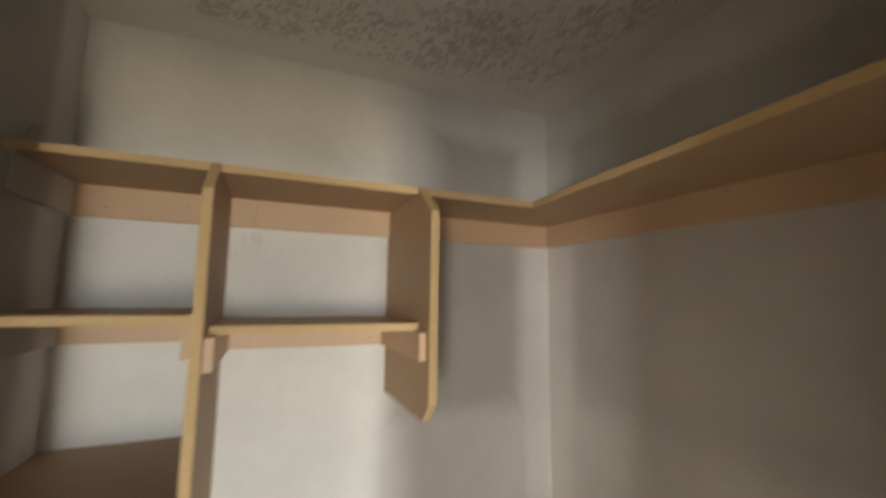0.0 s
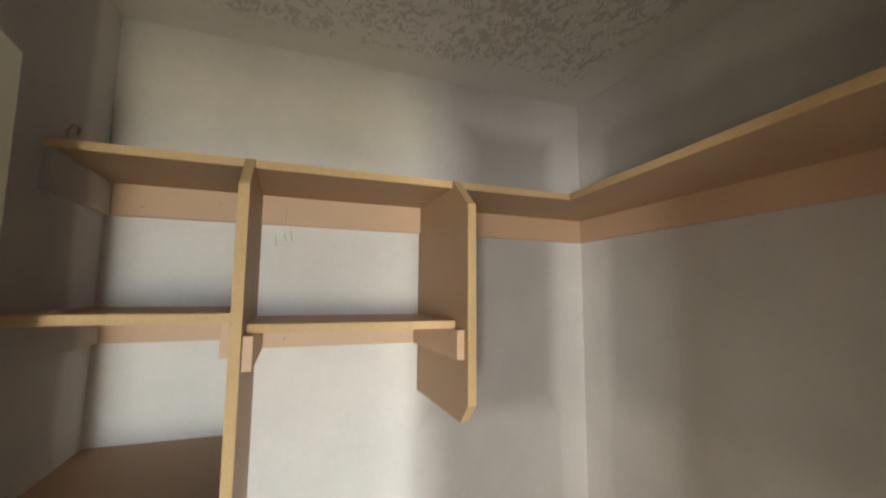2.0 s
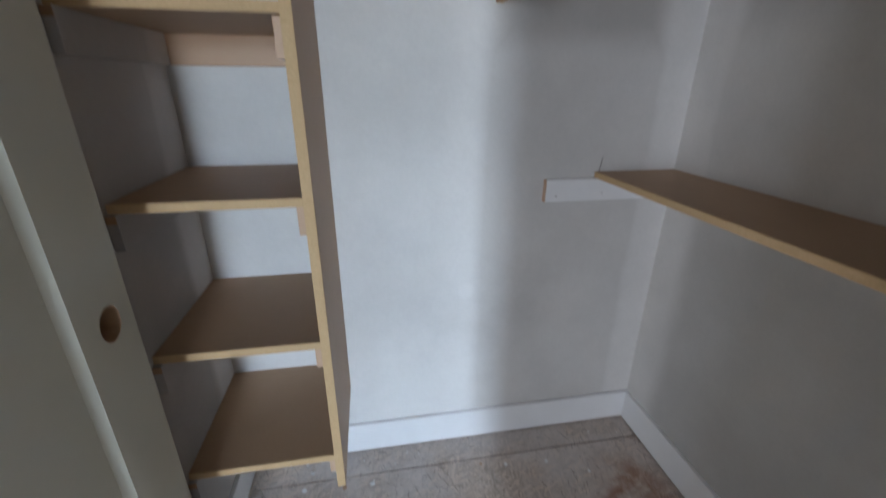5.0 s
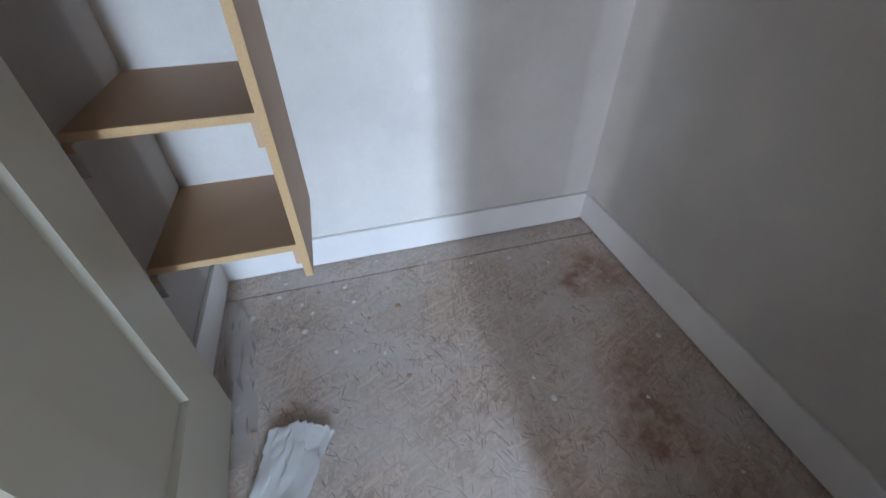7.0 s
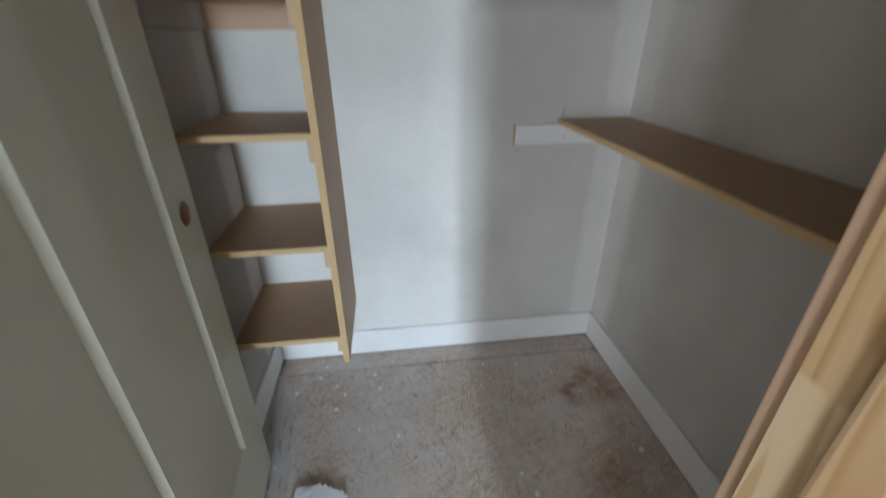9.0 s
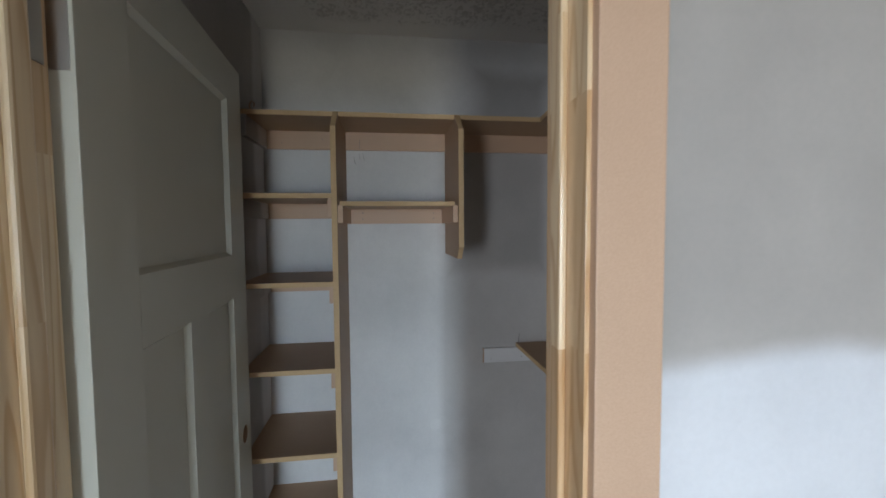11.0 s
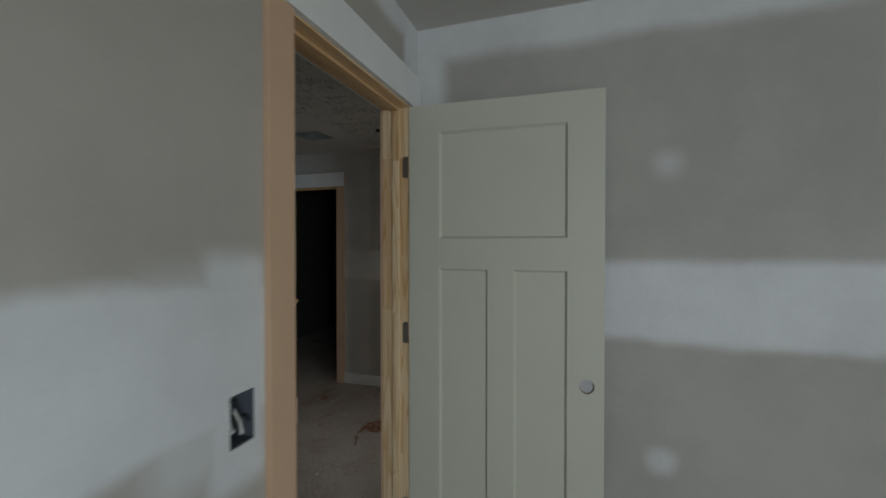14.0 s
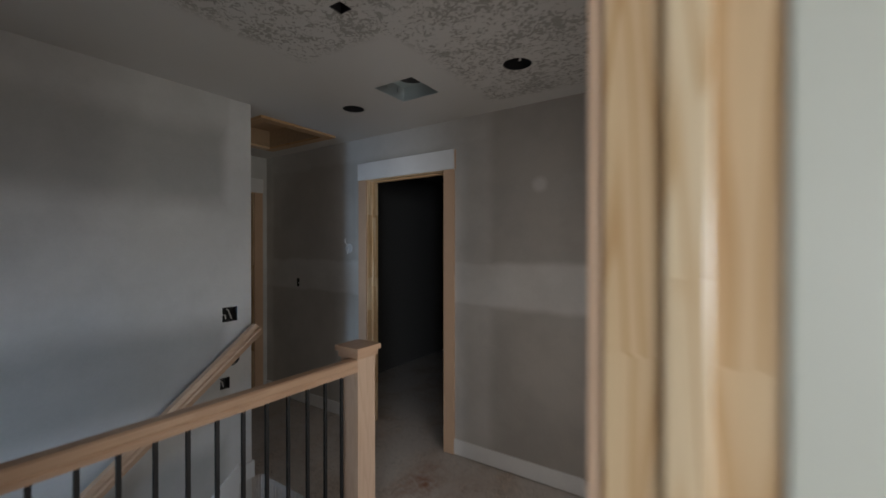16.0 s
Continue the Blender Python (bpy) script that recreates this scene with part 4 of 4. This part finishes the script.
for ang in (2.6, 5.7):
    bm = bmesh.new()
    c, d = math.cos(ang), math.sin(ang)
    block(bm, -0.009, 0.009, -0.012, 0.012, 0.004, 0.012, bev=0.003, m=pose(0.040 * c, 0.040 * d, 0, 0, 0, math.degrees(ang)))
    part("screw_tab", bm, M_WIRE, lamp_box)
for mat, pts in ((M_WIRE, [(-0.012, 0.03, 0.055), (-0.010, 0.012, 0.030), (-0.012, -0.012, 0.014), (-0.004, -0.020, 0.010), (0.000, -0.006, 0.016), (-0.002, 0.02, 0.04)]),
                 (M_COPPER, [(0.004, 0.034, 0.055), (0.004, 0.008, 0.026), (0.006, -0.022, 0.012)]),
                 (M_WIRE, [(0.012, 0.030, 0.055), (0.014, 0.004, 0.028), (0.012, -0.026, 0.010)])):
    bm = bmesh.new()
    tube(bm, pts, 0.0017, 8)
    part("cable", bm, mat, lamp_box, "loose bent wire")
bm = bmesh.new()
tube(bm, [(-0.049, 0.012, -0.002), (-0.056, -0.004, -0.010), (-0.050, -0.018, -0.018), (-0.054, -0.030, -0.026)], 0.0035, 8)
part("torn_tab", bm, M_WIRE, lamp_box, "torn white plastic tab")


def can(x, y):
    root = base("recessed_can", x, y, HT, "empty recessed lamp can in the ceiling", "ceiling lamp", "recessed cans in the hall")
    bm = bmesh.new()
    n = 28
    for k in range(n):
        t0, t1 = 2 * math.pi * k / n, 2 * math.pi * (k + 1) / n
        p = [(0.0705 * math.cos(t), 0.0705 * math.sin(t)) for t in (t0, t1)]
        quad(bm, [(*p[0], 0.003), (*p[1], 0.003), (*p[1], 0.16), (*p[0], 0.16)])
    quad(bm, [(-0.075, -0.075, 0.16), (0.075, -0.075, 0.16), (0.075, 0.075, 0.16), (-0.075, 0.075, 0.16)])
    part("housing", bm, M_BLACK, root)
    bm = bmesh.new()
    tube(bm, [(-0.03, 0.01, 0.15), (0.0, -0.02, 0.06), (0.03, 0.0, 0.03)], 0.005, 8)
    part("cable", bm, M_WIRE, root)


can(4.965, 2.065)
can(4.955, 0.885)


def ceiling_box(name, x0, x1, y0, y1, depth, mat, label, category):
    root = base(name, x0, y0, HT, label, category)
    w, d, t = x1 - x0, y1 - y0, 0.004
    for nm, dims in (("side", (0, t, 0, d, 0.002, depth)), ("side", (w - t, w, 0, d, 0.002, depth)), ("side", (t, w - t, 0, t, 0.002, depth)), ("side", (t, w - t, d - t, d, 0.002, depth)), ("top", (0, w, 0, d, depth, depth + t))):
        box_part(nm, root, mat, *dims, bev=0.0005)
    return root


vent = ceiling_box("duct_boot", 4.775, 5.045, 1.42, 1.70, 0.085, M_TIN, "open galvanised duct boot in the ceiling", "vent")
# the duct's dark inside is drawn as a black disc below the top
bm = bmesh.new()
tube(bm, [(0.15, 0.12, 0.084), (0.15, 0.12, 0.078)], 0.088, 28)
part("duct_mouth_disc", bm, M_BLACK, vent, "dark round duct mouth")
for a, b in ((0.10, 0.265), (0.19, 0.262)):
    box_part("tab", vent, M_TIN, a, a + 0.035, b - 0.004, b, 0.03, 0.07, bev=0.0004, label="bent sheet metal tab")
ceiling_box("small_ceiling_box", 4.09, 4.155, 1.215, 1.28, 0.05, M_BLACK, "small square open box in the ceiling", "electrical box")

HX0, HX1, HY0, HY1 = 4.755, 5.265, 2.75, 3.475
hatch = base("attic_hatch", HX0, HY0, HT, "pine framed attic hatch in the ceiling", "hatch", kind="structure")
hw, hd = HX1 - HX0, HY1 - HY0
for dims in ((-0.075, 0.006, -0.075, hd + 0.075), (hw - 0.006, hw + 0.075, -0.075, hd + 0.075)):
    box_part("trim_board", hatch, M_PINE_Y, dims[0], dims[1], dims[2], dims[3], -0.018, 0, bev=0.002)
for dims in ((0.006, hw - 0.006, -0.075, 0.006), (0.006, hw - 0.006, hd - 0.006, hd + 0.075)):
    box_part("trim_board", hatch, M_PINE_X, dims[0], dims[1], dims[2], dims[3], -0.018, 0, bev=0.002)
for dims in ((0, 0.012, 0, hd), (hw - 0.012, hw, 0, hd), (0.012, hw - 0.012, 0, 0.012), (0.012, hw - 0.012, hd - 0.012, hd)):
    box_part("lining", hatch, M_RAW, *dims, 0.001, 0.14, bev=0.001)
box_part("lid", hatch, M_BOARD, 0, hw, 0, hd, 0.14, 0.152, bev=0.001)

# ---- loose things and marks ----
rng = random.Random(11)


def film_sheet(name, corners, nx, ny, amp, label, seed, material):
    """A crumpled sheet of plastic film lying on the floor."""
    noise_at = Vector((seed * 3.1, seed * 1.7, 0))
    bm = bmesh.new()
    c = [Vector(p) for p in corners]
    grid = []
    for i in range(nx + 1):
        row = []
        for j in range(ny + 1):
            u, v = i / nx, j / ny
            p = (c[0] * (1 - u) + c[1] * u) * (1 - v) + (c[3] * (1 - u) + c[2] * u) * v
            wob = noise.noise(Vector((u * 2.2, v * 3.0, seed))) * 0.8 + noise.noise(Vector((u * 7, v * 9, seed + 4))) * 0.16 + max(0.0, v - 0.86) * 2.5
            ed = noise.noise(Vector((u * 9, v * 9, seed + 9))) * 0.018
            torn = max(0.0, v - 0.55) / 0.45
            p = p + (c[0] - c[3]) * torn * (0.13 * abs(u - 0.62) + 0.035 * noise.noise(Vector((u * 14, seed, 1.0))))
            row.append(bm.verts.new((p.x + ed, p.y + ed * 0.7, max(0.0015, p.z + amp * (wob + 0.35)))))
        grid.append(row)
    for i in range(nx):
        for j in range(ny):
            bm.faces.new((grid[i][j], grid[i + 1][j], grid[i + 1][j + 1], grid[i][j + 1]))
    ob = obj(name, bm, material, None, "", False)
    mod = ob.modifiers.new("thickness", "SOLIDIFY")
    mod.thickness, mod.offset = 0.0008, 1.0
    return tagged(ob, label, "plastic sheet")


film_sheet("plastic_film", ((0.10, 0.50, 0.0), (0.21, 0.50, 0.0), (0.335, 0.775, 0.006), (0.185, 0.83, 0.008)), 26, 40, 0.013, "crumpled white plastic film on the floor", 2, M_FILM)
film_sheet("plastic_film", ((0.030, 0.72, 0.0), (0.150, 0.74, 0.0), (0.115, 1.16, 0.0), (0.032, 1.35, 0.03)), 12, 26, 0.006, "clear plastic film scrap by the baseboard", 5, M_CLEAR)


def wire_bit(name, pts, r, mat, label, category):
    bm = bmesh.new()
    tube(bm, pts, r, 6)
    return tagged(obj(name, bm, mat), label, category)


wire_bit("wire_end", [(1.150, YB - 0.002, LZ), (1.150, YB - 0.006, LZ + 0.02), (1.153, YB - 0.008, LZ + 0.045)], 0.0012, M_PENCIL, "thin dark wire end on the shelf", "wire")
wire_bit("wire_curl", [(0.030, 1.150, TOP), (0.028, 1.148, TOP + 0.018), (0.036, 1.150, TOP + 0.032), (0.044, 1.154, TOP + 0.026), (0.041, 1.156, TOP + 0.014)], 0.003, M_BOARD, "curled scrap of wire on the top shelf", "wire")
for x, z, h in ((0.385, 1.845, 0.035), (0.408, 1.862, 0.03), (0.424, 1.862, 0.032)):
    wire_bit("pencil_mark", [(x, YB - 0.0004, z + h), (x + 0.002, YB - 0.0004, z + h * 0.4), (x + 0.008, YB - 0.0004, z)], 0.0006, M_PENCIL, "pencil mark on the back wall", "mark")
wire_bit("pencil_mark", [(0.412, YB - 0.0184, 1.955), (0.410, YB - 0.0184, 1.93), (0.411, YB - 0.0184, 1.912)], 0.0006, M_PENCIL, "pencil mark on a tan cleat", "mark")

# nails in cleats
nail = None
spots = [(0.42, YB - 0.018, 1.60), (0.42, YB - 0.018, 1.625), (0.74, YB - 0.018, 1.60), (0.74, YB - 0.018, 1.625), (1.01, YB - 0.018, 0.93), (1.16, YB - 0.018, 0.935), (0.08, YB - 0.018, 1.93), (0.25, YB - 0.018, 1.95)]
for p in spots:
    if nail is None:
        bm = bmesh.new()
        tube(bm, [(0, -0.0006, 0), (0, 0.004, 0)], 0.0022, 10)
        nail = obj("nail_head", bm, M_PENCIL)
        tagged(nail, "small dark nail head in a cleat", "nail", "nail heads in the cleats")
        nail.location = p
    else:
        copy_thing(nail, pose(*p))

# crumbs and chips of plaster
for k in range(70):
    bm = bmesh.new()
    s = rng.uniform(0.003, 0.011)
    x, y = (rng.uniform(XL + 0.05, XR - 0.05), rng.uniform(0.15, YB - 0.04))
    if 24 < k <= 45:
        x, y = rng.uniform(0.06, 0.62), rng.uniform(0.95, 1.38)
    if k > 45:
        x, y = rng.uniform(3.0, 5.3), rng.uniform(0.2, 1.4)
    bmesh.ops.create_icosphere(bm, subdivisions=1, radius=s)
    for v in bm.verts:
        v.co *= rng.uniform(0.7, 1.25)
        v.co.z = max(0.0, v.co.z * 0.35 + s * 0.12)
    ob = obj("plaster_crumb", bm, M_TRIM if k % 6 else M_BOARD)
    ob.location = (x, y, 0.0)
    tagged(ob, "small chip of plaster on the subfloor", "debris", "crumbs on the subfloor")
